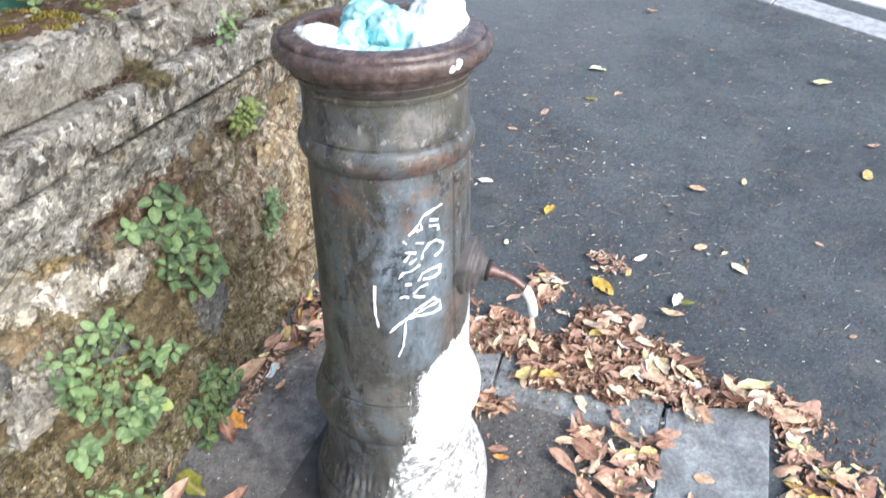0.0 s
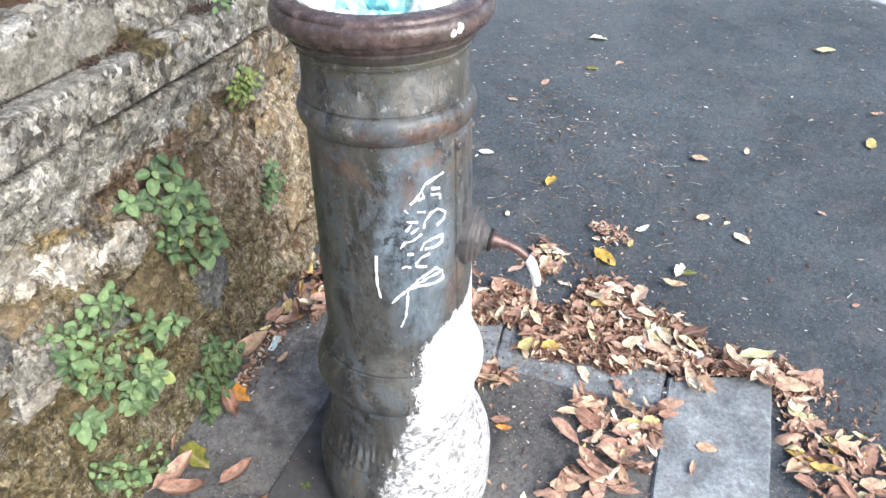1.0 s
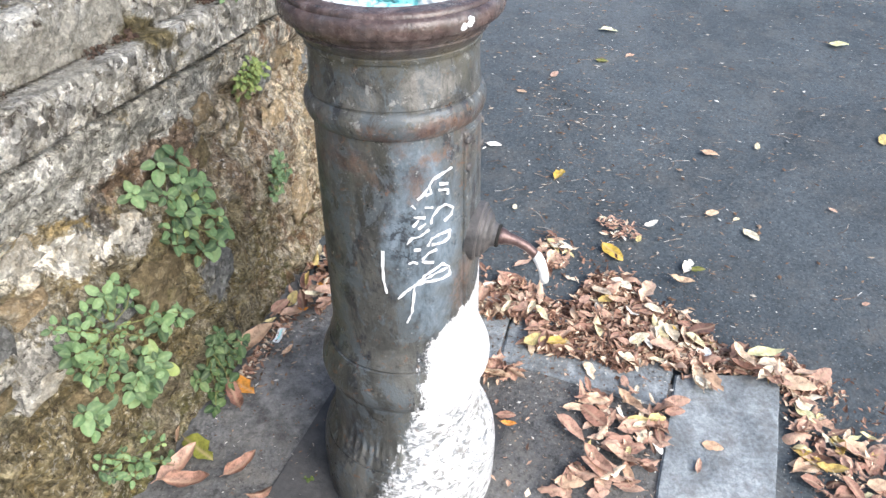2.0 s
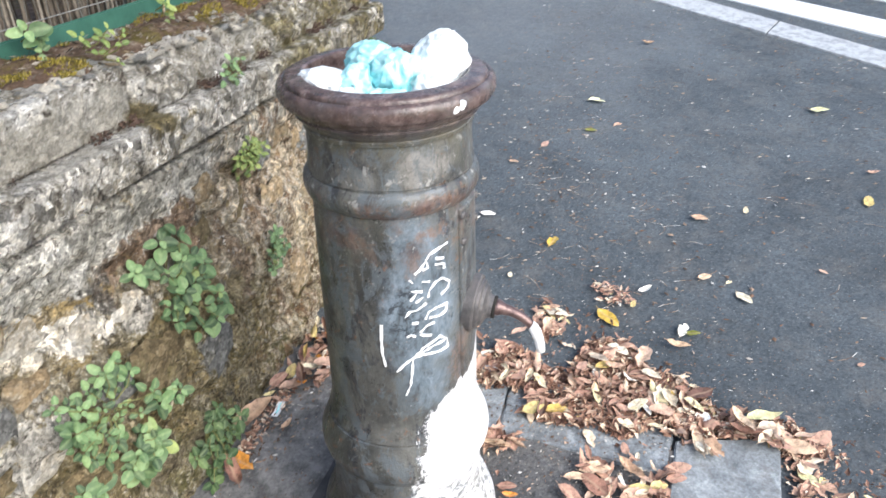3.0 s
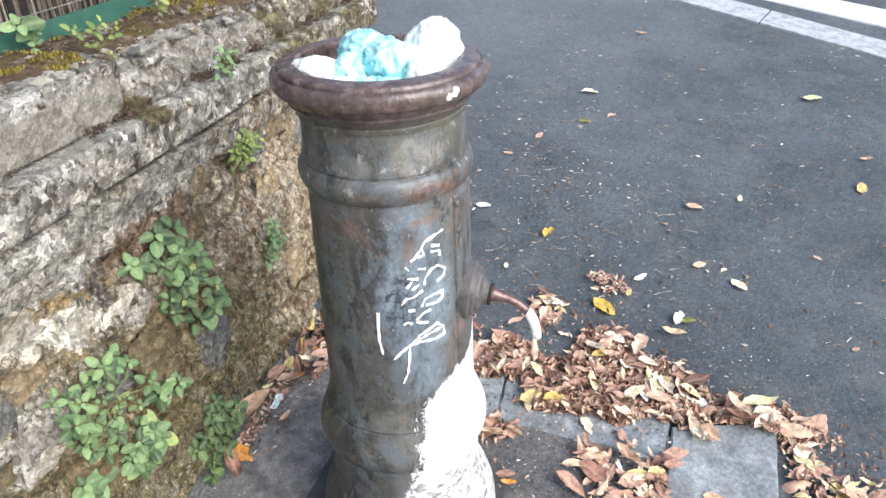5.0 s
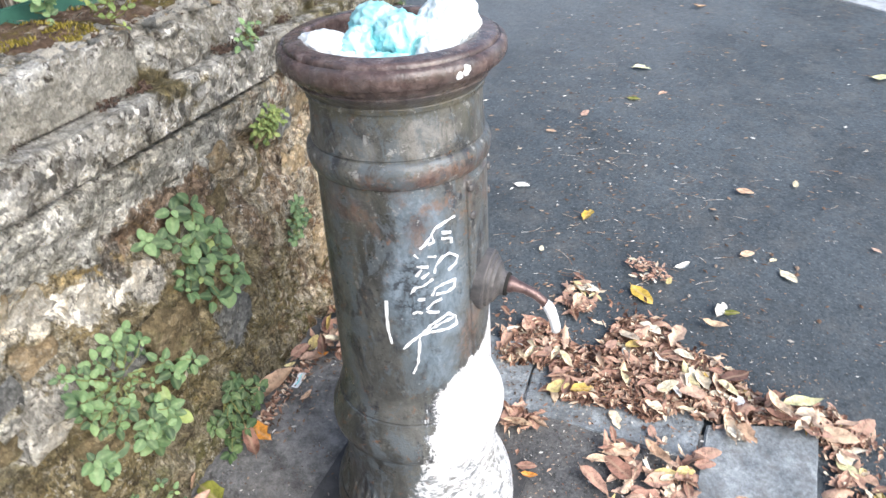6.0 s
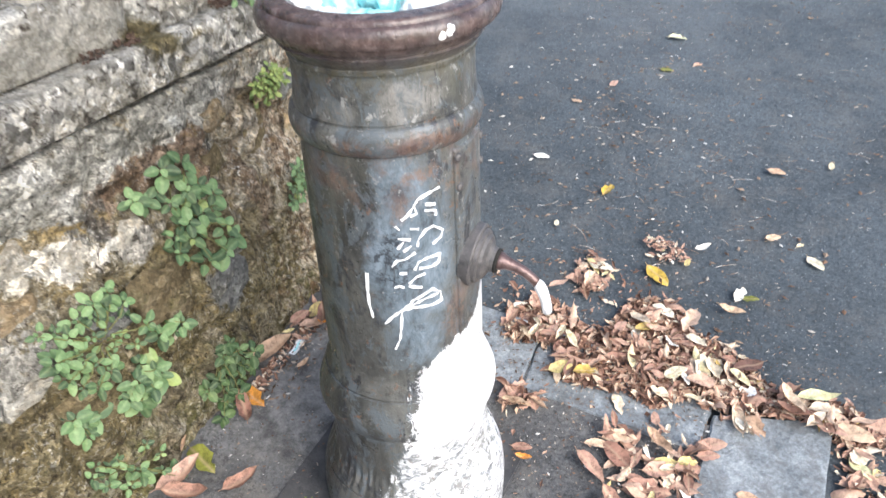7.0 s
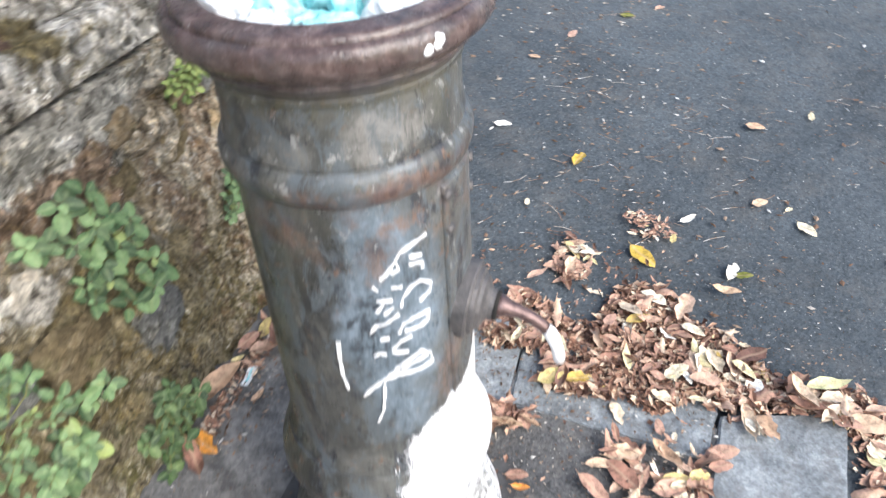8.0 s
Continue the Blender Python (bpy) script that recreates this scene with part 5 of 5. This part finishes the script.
def pile(corners, count, depth, seed, label, size=(0.6, 1.15), beside=0.02, shapes=range(10), kinds=(0.6, 0.04, 0.04, 0.0, 0.32)):
    """A drift of dry leaves: many curled leaves one over another, crumbs between them."""
    rnd = random.Random(seed)
    cx, cy = sum(p[0] for p in corners) / len(corners), sum(p[1] for p in corners) / len(corners)
    heap = thing("leaf_pile", label, "leaf pile", at=Matrix.Translation((cx, cy, floor_at(cx, cy))))
    bpy.context.view_layer.update()
    back = heap.matrix_world.inverted()
    made = 0
    while made < count:
        x = rnd.uniform(min(p[0] for p in corners), max(p[0] for p in corners)) + rnd.gauss(0, beside)
        y = rnd.uniform(min(p[1] for p in corners), max(p[1] for p in corners)) + rnd.gauss(0, beside)
        if not inside(x, y, corners) and not (rnd.random() < 0.06 and inside(x + 0.05 * (cx - x), y + 0.2 * (cy - y), corners)):
            continue
        kind = rnd.choices(("dry", "pale", "yellow", "orange", "russet"), kinds)[0]
        ob = leaf_at("leaf", x, y, 0.006 + depth * rnd.random() ** 1.2, rnd.uniform(0, 360), size[0] + (size[1] - size[0]) * rnd.random() ** 1.7, kind, rnd.choice(shapes), (rnd.gauss(0, 9), rnd.gauss(0, 8)))
        m = ob.matrix_world.copy()
        ob.parent = heap
        ob.matrix_basis = back @ m
        made += 1


DRIFT = [(0.145, 0.53), (0.245, 0.575), (0.33, 0.505), (0.39, 0.487), (0.465, 0.6), (0.575, 0.6), (0.6, 0.52), (0.69, 0.475), (0.745, 0.39), (0.815, 0.345), (0.93, 0.345), (1.0, 0.28), (0.97, 0.235), (0.87, 0.235), (0.78, 0.253), (0.715, 0.212), (0.64, 0.222), (0.62, 0.265), (0.558, 0.29), (0.495, 0.248), (0.445, 0.275), (0.309, 0.29), (0.256, 0.32), (0.304, 0.385), (0.15, 0.40)]
LAID = (0, 1, 4, 5, 8, 9, 1, 5, 2, 10, 11, 12, 10, 11)
pile(DRIFT, 300, 0.026, 1, "drift of dry brown leaves over the stone kerb", (0.36, 1.3), shapes=LAID, kinds=(0.65, 0.05, 0.08, 0.0, 0.22))
pile([(0.36, 0.17), (0.5, 0.21), (0.60, 0.18), (0.53, 0.02), (0.46, -0.06), (0.30, -0.08), (0.40, 0.07)], 80, 0.012, 2, "scattered dry brown leaves on the asphalt pavement", (0.35, 1.3), 0.03, LAID, (0.6, 0.06, 0.06, 0.0, 0.28))
pile([(0.89, 0.29), (1.02, 0.28), (0.98, 0.16), (1.16, 0.12), (1.16, -0.04), (0.85, -0.06)], 90, 0.012, 3, "dry leaves gathered in the gutter beside the slab", (0.38, 1.3), 0.03, LAID, (0.64, 0.05, 0.09, 0.0, 0.22))
pile([(-0.40, 0.27), (-0.335, 0.42), (-0.33, 0.6), (-0.2, 0.62), (-0.18, 0.42), (-0.33, 0.34)], 95, 0.035, 4, "dry tan leaves drifted against the foot of the wall", (0.45, 1.05), kinds=(0.48, 0.2, 0.08, 0.13, 0.11))
pile([(0.15, 0.265), (0.25, 0.255), (0.25, 0.21), (0.16, 0.205)], 30, 0.012, 5, "few reddish dry leaves beside the fountain's foot", (0.45, 1.1), kinds=(0.15, 0.0, 0.0, 0.0, 0.85))
pile([(0.5, 0.86), (0.62, 0.82), (0.62, 0.75), (0.51, 0.76)], 95, 0.008, 6, "small heap of crumbled brown leaves on the road", (0.14, 0.5), 0.02, LAID)

pile([(0.315, 0.60), (0.395, 0.60), (0.425, 0.71), (0.36, 0.75), (0.315, 0.71)], 38, 0.012, 7, "small clump of pinkish brown leaves on the road", (0.35, 1.1), 0.02, LAID)


SLAB = [(0.62, 0.262), (0.88, 0.275), (0.56, -0.8), (0.28, -0.8)]


def litter():
    """Broken leaf under and between the whole leaves of the drift."""
    rnd = random.Random(77)
    verts, faces = [], []
    made = 0
    while made < 5000:
        x, y = rnd.uniform(0.1, 1.2), rnd.uniform(-0.1, 0.72)
        if not inside(x, y, DRIFT) and rnd.random() > (0.04 if y > 0.4 and x < 0.6 else 0.0 if y > 0.3 or x > 1.12 else 0.11 if x > 0.86 else 0.012):
            continue
        if inside(x, y, SLAB):
            continue
        p = Vector((x, y, floor_at(x, y) + 0.002 + 0.018 * rnd.random() ** 1.5))
        s = rnd.uniform(0.004, 0.017) if inside(x, y, DRIFT) else rnd.uniform(0.003, 0.011)
        m = pose(0, 0, 0, rnd.gauss(0, 30), rnd.gauss(0, 30), rnd.uniform(0, 360)).to_3x3()
        n = len(verts)
        q = rnd.uniform(0.3, 0.7)
        for c in ((-1, rnd.uniform(-0.3, 0.3), 0), (rnd.uniform(-0.6, 0.3), q, 0.25), (1, rnd.uniform(-0.4, 0.4), 0.1), (rnd.uniform(-0.3, 0.6), -q, 0.3), (0.05, 0, -0.15)):
            verts.append(p + m @ (Vector(c) * s * rnd.uniform(0.8, 1.2)))
        faces += [(n, n + 4, n + 1), (n + 1, n + 4, n + 2), (n + 2, n + 4, n + 3), (n + 3, n + 4, n)]
        made += 1
    # the reddish litter that lies along the wall's foot
    for _ in range(750):
        y = rnd.uniform(0.12, 0.85)
        x = -0.475 + 0.31 * y + (0.035 + 0.09 * max(0.0, y - 0.25)) * (0.3 + rnd.random() ** 1.6)
        p = Vector((x, y, floor_at(x, y) + 0.002 + 0.008 * rnd.random()))
        s = rnd.uniform(0.003, 0.012)
        m = pose(0, 0, 0, rnd.gauss(0, 25), rnd.gauss(0, 25), rnd.uniform(0, 360)).to_3x3()
        n, q = len(verts), rnd.uniform(0.25, 0.6)
        for c in ((-1, 0.1, 0), (-0.2, q, 0.2), (1, -0.1, 0.1), (0.2, -q, 0.25), (0.05, 0, -0.1)):
            verts.append(p + m @ (Vector(c) * s))
        faces += [(n, n + 4, n + 1), (n + 1, n + 4, n + 2), (n + 2, n + 4, n + 3), (n + 3, n + 4, n)]
    mesh = bpy.data.meshes.new("leaf_litter")
    mesh.from_pydata(verts, [], faces)
    mesh.materials.append(LITTER)
    tagged(new("leaf_litter", mesh), "broken brown leaf litter in the drift and along the wall", "leaf litter", kind="stuff")


litter()


def crumbs():
    """Chips of leaf, grit and twigs, strewn over road and pavement."""
    rnd = random.Random(21)
    verts, faces = [], []
    for k in range(11500):
        if k < 5300:
            x, y = rnd.uniform(-0.1, 2.6), rnd.uniform(0.3, 3.4)
            s = rnd.uniform(0.002, 0.005) if rnd.random() < 0.86 else rnd.uniform(0.006, 0.014)
        elif k < 5800:
            x, y = rnd.gauss(0.46, 0.17), rnd.gauss(1.45, 0.42)
            s = rnd.uniform(0.003, 0.011)
        elif k < 7700:
            x, y = rnd.gauss(0.48, 0.26), rnd.gauss(0.36, 0.2)
            s = rnd.uniform(0.0015, 0.006)
        else:
            x, y = rnd.uniform(-0.55, 0.9), rnd.uniform(-0.3, 0.45)
            s = 0.001 + 0.004 * rnd.random() ** 2
        if k % 24 == 0 and k > 5300:
            y = rnd.uniform(0.12, 0.62)
            x = -0.47 + 0.31 * y + 0.11 * rnd.random() ** 1.5
            s = rnd.uniform(0.003, 0.01)
        if x < -0.47 + 0.31 * y or math.hypot(x, y) < 0.19 or (inside(x, y, SLAB) and rnd.random() < 0.93):
            continue
        z = floor_at(x, y) + 0.001
        a, q = rnd.uniform(0, 6.28), rnd.uniform(0.15, 0.6)
        e, f = Vector((math.cos(a), math.sin(a), 0)) * s, Vector((-math.sin(a), math.cos(a), 0)) * s * q
        p = Vector((x, y, z))
        n = len(verts)
        verts += [p - e, p + f * rnd.uniform(0.4, 1.3) + e * rnd.uniform(-0.5, 0.5), p + e, p - f, p + Vector((0, 0, s * rnd.uniform(0.1, 0.35)))]
        faces += [(n, n + 3, n + 4), (n + 3, n + 2, n + 4), (n + 2, n + 1, n + 4), (n + 1, n, n + 4)]
    for _ in range(260):
        x, y = (rnd.gauss(0.5, 0.3), rnd.uniform(0.7, 2.4)) if rnd.random() < 0.5 else (rnd.uniform(0.0, 2.2), rnd.uniform(0.4, 3.2))
        if x < -0.2 + 0.3 * y:
            continue
        a, s = rnd.uniform(-0.6, 0.6), rnd.uniform(0.02, 0.075)
        bend = rnd.uniform(-0.2, 0.2)
        pts = [Vector((x + math.cos(a + bend * k) * s * k / 3, y + math.sin(a + bend * k) * s * k / 3, 0)) for k in range(4)]
        for p, q in zip(pts, pts[1:]):
            side = Vector((p.y - q.y, q.x - p.x, 0)).normalized() * 0.0009
            n = len(verts)
            for c in (p - side, p + side, q + side, q - side):
                verts.append(Vector((c.x, c.y, floor_at(c.x, c.y) + 0.0025)))
            faces.append((n, n + 1, n + 2, n + 3))
    mesh = bpy.data.meshes.new("leaf_crumbs")
    mesh.from_pydata(verts, [], faces)
    mesh.materials.append(DEBRIS)
    tagged(new("leaf_crumbs", mesh), "crumbled leaf bits, grit and twigs on the ground", "debris", kind="stuff")


crumbs()


def wrapper():
    bm = bmesh.new()
    bmesh.ops.create_grid(bm, x_segments=6, y_segments=3, size=0.5)
    for v in bm.verts:
        v.co = Vector((v.co.x * 0.055, v.co.y * 0.016, 0.004 + 0.003 * math.sin(v.co.x * 9) + 0.003 * abs(v.co.y) * 2))
    whole = thing("wrapper", "small crumpled white and blue paper wrapper on the pavement", "wrapper", at=Matrix.Translation((-0.34, 0.302, floor_at(-0.34, 0.302))) @ SLOPE @ pose(0, 0, 0, 0, 0, 78))
    part("paper", bm, LIME, whole)
    bm = bmesh.new()
    bmesh.ops.create_grid(bm, x_segments=5, y_segments=1, size=0.5)
    for v in bm.verts:
        v.co = Vector((v.co.x * 0.04, v.co.y * 0.005, 0.0075 + 0.003 * math.sin(v.co.x * 9)))
    part("blue_stripe", bm, BAG_BLUE, whole, "pale blue stripe")


wrapper()


# ---- wall plants ----
def herb_leaf(name, length, width, seed, material):
    """A broad, blunt leaf with a slightly wavy rim, a little cupped along its midrib."""
    rnd = random.Random(seed)
    bm = bmesh.new()
    steps = 6
    rows = []
    for k in range(steps + 1):
        s = k / steps
        half = 0.5 * width * (math.sin(math.pi * (0.06 + 0.9 * s) ** 0.86) ** 0.62 if k < steps else 0.16)
        half *= 0.3 if k == 0 else 1
        row = []
        for side in (-1, -0.55, 0, 0.55, 1):
            edge = half * (1 + (rnd.uniform(-0.07, 0.05) if abs(side) == 1 else 0))
            row.append(bm.verts.new((s * length, side * edge, -0.2 * length * s * s + 0.22 * abs(side) ** 1.3 * edge + 0.02 * length * rnd.uniform(-1, 1) * abs(side))))
        rows.append(row)
    for a, b in zip(rows, rows[1:]):
        for j in range(4):
            bm.faces.new((a[j], b[j], b[j + 1], a[j + 1]))
    return finish(bm, name, material)


HERB_LEAVES = {tone: [herb_leaf("leaf", 0.026, w, 70 + i, tone) for i, w in enumerate((0.0195, 0.0212, 0.0178, 0.0202, 0.0188))] for tone in (HERB, HERB_DARK, HERB_LIME)}


def herb(root, tips, size, seed, out=None, label="green pellitory herb growing out of the wall", pairs=(3, 4), lean=0.8, reach=(0.014, 0.04), tone=HERB):
    """Stems from a crack at root (along, height) to tips, each with crossed pairs of leaves that turn to the light."""
    rnd = random.Random(seed)
    ground = wall_out(*root) if out is None else out
    whole = thing("wall_herb", label, "plant", "herbs on the wall", at=Matrix.Translation(on_wall(*root, ground)))
    for k, (u, z) in enumerate(tips):
        lift = rnd.uniform(*reach)
        here = ground if out is not None else wall_out(u, z)
        tip = ALONG * (u - root[0]) + Vector((0, 0, z - root[1])) + OUT * (here - ground + lift)
        base = tip * rnd.uniform(0.1, 0.4)
        base -= OUT * (base.dot(OUT) - 0.003)
        mid = base.lerp(tip, 0.55) + OUT * 0.008
        stem = bmesh.new()
        tube(stem, [base, mid, tip], [0.0012, 0.001, 0.0008], 5, False)
        stalk = part("stem", stem, STEM, whole)
        face = (OUT + Vector((0, 0, lean + rnd.uniform(-0.35, 0.35))) + ALONG * rnd.uniform(-0.75, 0.15)).normalized()
        across = face.cross(Vector((0, 0, 1))).normalized()
        over = face.cross(across)
        big = rnd.uniform(0.78, 1.18)
        start = rnd.uniform(0, 3.14)
        for node in range(rnd.randint(*pairs)):
            for mate in (0, 1):
                a = start + node * 1.4 + mate * 3.1416 + rnd.uniform(-0.35, 0.35)
                spread = across * math.cos(a) + over * math.sin(a)
                away = (spread + face * (0.45 - 0.22 * node + rnd.uniform(-0.15, 0.15))).normalized()
                p = tip - face * 0.006 * node + (base - tip) * 0.05 * max(0, node - 1) + spread * (0.001 + 0.003 * node)
                side = face.cross(away).normalized()
                m = Matrix((away, side, away.cross(side))).transposed().to_4x4()
                leaf = new("leaf", HERB_LEAVES[tone][rnd.randrange(5)])
                leaf.parent = stalk
                grow = size * big * (0.6, 1.0, 1.12, 1.0)[min(node, 3)] * rnd.uniform(0.82, 1.15)
                leaf.matrix_basis = Matrix.Translation(p) @ m @ Matrix.Scale(grow, 4)


def tuft(u, z, w, h, count, seed):
    """Tip places spread over an oval."""
    rnd = random.Random(seed)
    found = []
    for k in range(count):
        a, r = k * 2.4 + rnd.uniform(-0.4, 0.4), math.sqrt((k + 0.5) / count)
        found.append((u + 0.5 * w * r * math.cos(a), z + 0.5 * h * r * math.sin(a)))
    return found


herb((0.0, 0.555), [(-0.017, 0.672), (0.025, 0.668), (0.036, 0.592), (0.088, 0.57), (-0.066, 0.632), (-0.094, 0.648), (-0.011, 0.562), (0.044, 0.55), (-0.042, 0.549), (0.002, 0.514), (0.07, 0.512), (0.098, 0.467), (0.015, 0.464), (-0.051, 0.522), (0.005, 0.618), (0.055, 0.46), (0.06, 0.6), (-0.03, 0.61), (0.03, 0.53), (0.075, 0.545)], 1.02, 1, pairs=(3, 4))
herb((-0.25, 0.46), [(-0.257, 0.551), (-0.21, 0.54), (-0.194, 0.509), (-0.232, 0.463), (-0.272, 0.491), (-0.317, 0.529), (-0.347, 0.545), (-0.279, 0.527), (-0.186, 0.464), (-0.34, 0.501), (-0.282, 0.443), (-0.338, 0.456), (-0.196, 0.413), (-0.305, 0.485), (-0.287, 0.388), (-0.24, 0.425), (-0.255, 0.515), (-0.32, 0.42), (-0.225, 0.52), (-0.3, 0.46), (-0.21, 0.44), (-0.26, 0.405), (-0.36, 0.52), (-0.31, 0.515), (-0.235, 0.49)], 0.68, 2, pairs=(2, 4), reach=(0.006, 0.05))
herb((-0.2, 0.34), [(-0.192, 0.354), (-0.165, 0.308), (-0.198, 0.31), (-0.225, 0.35), (-0.244, 0.319), (-0.216, 0.283), (-0.178, 0.335)], 1.12, 3)
herb((-0.115, 0.40), [(-0.108, 0.374), (-0.144, 0.396), (-0.098, 0.392)], 1.0, 14, label="small green herb sprig on the wall")
herb((-0.335, 0.34), [(-0.331, 0.343), (-0.33, 0.307), (-0.345, 0.358), (-0.312, 0.325)], 1.0, 4, label="small five-leaved green herb sprig on the wall")
herb((0.01, 0.2), [(0.027, 0.23), (0.069, 0.177), (0.0, 0.213), (0.041, 0.16), (0.004, 0.152), (0.031, 0.127), (-0.051, 0.153), (-0.025, 0.094), (-0.05, 0.084), (0.067, 0.128), (0.04, 0.2), (0.02, 0.18), (-0.02, 0.13), (0.0, 0.11), (0.045, 0.145), (-0.03, 0.17)], 0.78, 5, tone=HERB_DARK, pairs=(3, 5), label="small dark green creeping herb at the wall's foot")
herb((0.301, 0.715), tuft(0.301, 0.718, 0.10, 0.075, 24, 6), 0.42, 6, tone=HERB_LIME, reach=(0.006, 0.03), label="tiny yellow-green herb tuft in a wall crack")
herb((0.319, 0.469), tuft(0.319, 0.469, 0.085, 0.11, 15, 7), 0.5, 7, label="tiny green herb tuft in a wall crack")
herb((-0.27, 0.15), [(-0.334, 0.221), (-0.353, 0.212), (-0.325, 0.163), (-0.291, 0.188), (-0.24, 0.188), (-0.221, 0.143), (-0.227, 0.099), (-0.205, 0.06), (-0.257, 0.117), (-0.296, 0.129), (-0.31, 0.19), (-0.34, 0.18), (-0.27, 0.15)], 0.74, 8, pairs=(2, 3), label="low green herb at the foot of the wall")
herb((0.267, 0.905), tuft(0.267, 0.908, 0.095, 0.085, 7, 9), 0.66, 9, out=0.02, label="small green herb rooted in the coping joint", pairs=(1, 3))
herb((0.01, 1.01), tuft(0.01, 1.03, 0.07, 0.05, 4, 10), 0.8, 10, tone=HERB_LIME, out=-0.075, label="young light green herb on the mossy wall top", pairs=(1, 2))
herb((0.0, 1.005), tuft(0.0, 1.025, 0.05, 0.07, 4, 15), 0.75, 15, tone=HERB_LIME, out=-0.03, label="young light green herb on the coping's edge", pairs=(1, 2))
herb((-0.025, 1.02), tuft(-0.025, 1.04, 0.05, 0.06, 3, 11), 1.1, 11, out=-0.165, label="light green broad-leaved herb on the mossy wall top", pairs=(2, 2))
herb((0.27, 1.02), tuft(0.27, 1.035, 0.04, 0.05, 3, 12), 0.8, 12, tone=HERB_LIME, out=-0.125, label="young light green herb on the mossy wall top", pairs=(1, 2))
herb((1.0, 0.80), tuft(1.0, 0.80, 0.07, 0.06, 6, 13), 0.8, 13, label="yellow-green herb tuft near the wall's end")


def sprout():
    """A tiny seedling in the pavement beside the plinth."""
    x, y = -0.211, -0.062
    whole = thing("sprout", "tiny yellow-green seedling growing in the pavement", "plant", at=Matrix.Translation((x, y, gz(x, y) + 0.024)))
    for k in range(7):
        leaf = new("leaf", HERB_LEAVES[HERB_LIME][k % 5])
        leaf.parent = whole
        leaf.matrix_basis = pose(0, 0, 0.002, 0, -12 - 4 * (k % 3), k * 137) @ Matrix.Scale(0.42 + 0.08 * (k % 3), 4)


sprout()


def dry_stalk():
    """A dead upright stalk on the wall's top, close to the rail."""
    bm = bmesh.new()
    tube(bm, [on_wall(0.33, 0.985, -0.15), on_wall(0.335, 1.03, -0.152), on_wall(0.338, 1.075, -0.148), on_wall(0.346, 1.12, -0.150)], [0.0026, 0.0024, 0.002, 0.0014], 8)
    tagged(new("dry_stalk", finish(bm, "dry_stalk", STALK)), "dry tan plant stalk standing beside the green rail", "stalk")


dry_stalk()


def caught_leaf():
    ob = new("fallen_leaf", LEAF_KINDS["pale"][1])
    u, z = -0.096, 0.352
    axes = Matrix((ALONG, Vector((0, 0, 1)), OUT)).transposed().to_4x4()
    ob.matrix_world = Matrix.Translation(on_wall(u, z, wall_out(u, z) + 0.004)) @ axes @ pose(0, 0, 0, 10, 0, 65) @ Matrix.Scale(0.42, 4)
    tagged(ob, "small cream dry leaf caught on the wall", "leaf", "fallen leaves")


caught_leaf()


def rubble():
    """Broken pale bits of stone along the worn front of the coping's top."""
    rnd = random.Random(61)
    meshes = []
    for k in range(7):
        bm = bmesh.new()
        bmesh.ops.create_icosphere(bm, subdivisions=1, radius=1.0)
        for v in bm.verts:
            v.co = Vector((v.co.x * 1.3, v.co.y, v.co.z * 0.6)) * (1 + 0.9 * noise.noise(v.co * 1.3 + Vector((k * 5.3, 0, 0))))
        meshes.append(finish(bm, "stone", STONES[("pale", "grey", "pale", "grey", "buff", "pale", "pale")[k]], False))
    top = bpy.data.objects["coping"]
    for _ in range(230):
        u, o = rnd.uniform(-0.42, 0.6), -0.008 - 0.05 * rnd.random() ** 1.3
        z = 0.99 - 0.018 * min(1.0, max(0.0, u / 0.4)) + 0.1 * max(0.0, -o - 0.03)
        ob = new("stone", rnd.choice(meshes))
        ob.parent = top
        ob.matrix_world = Matrix.Translation(on_wall(u, z, o)) @ pose(0, 0, 0, rnd.uniform(-30, 30), rnd.uniform(-30, 30), rnd.uniform(0, 360)) @ Matrix.Scale(0.003 + 0.0075 * rnd.random() ** 2, 4)


rubble()

# ---- the wall's stones ----
wall_stones()
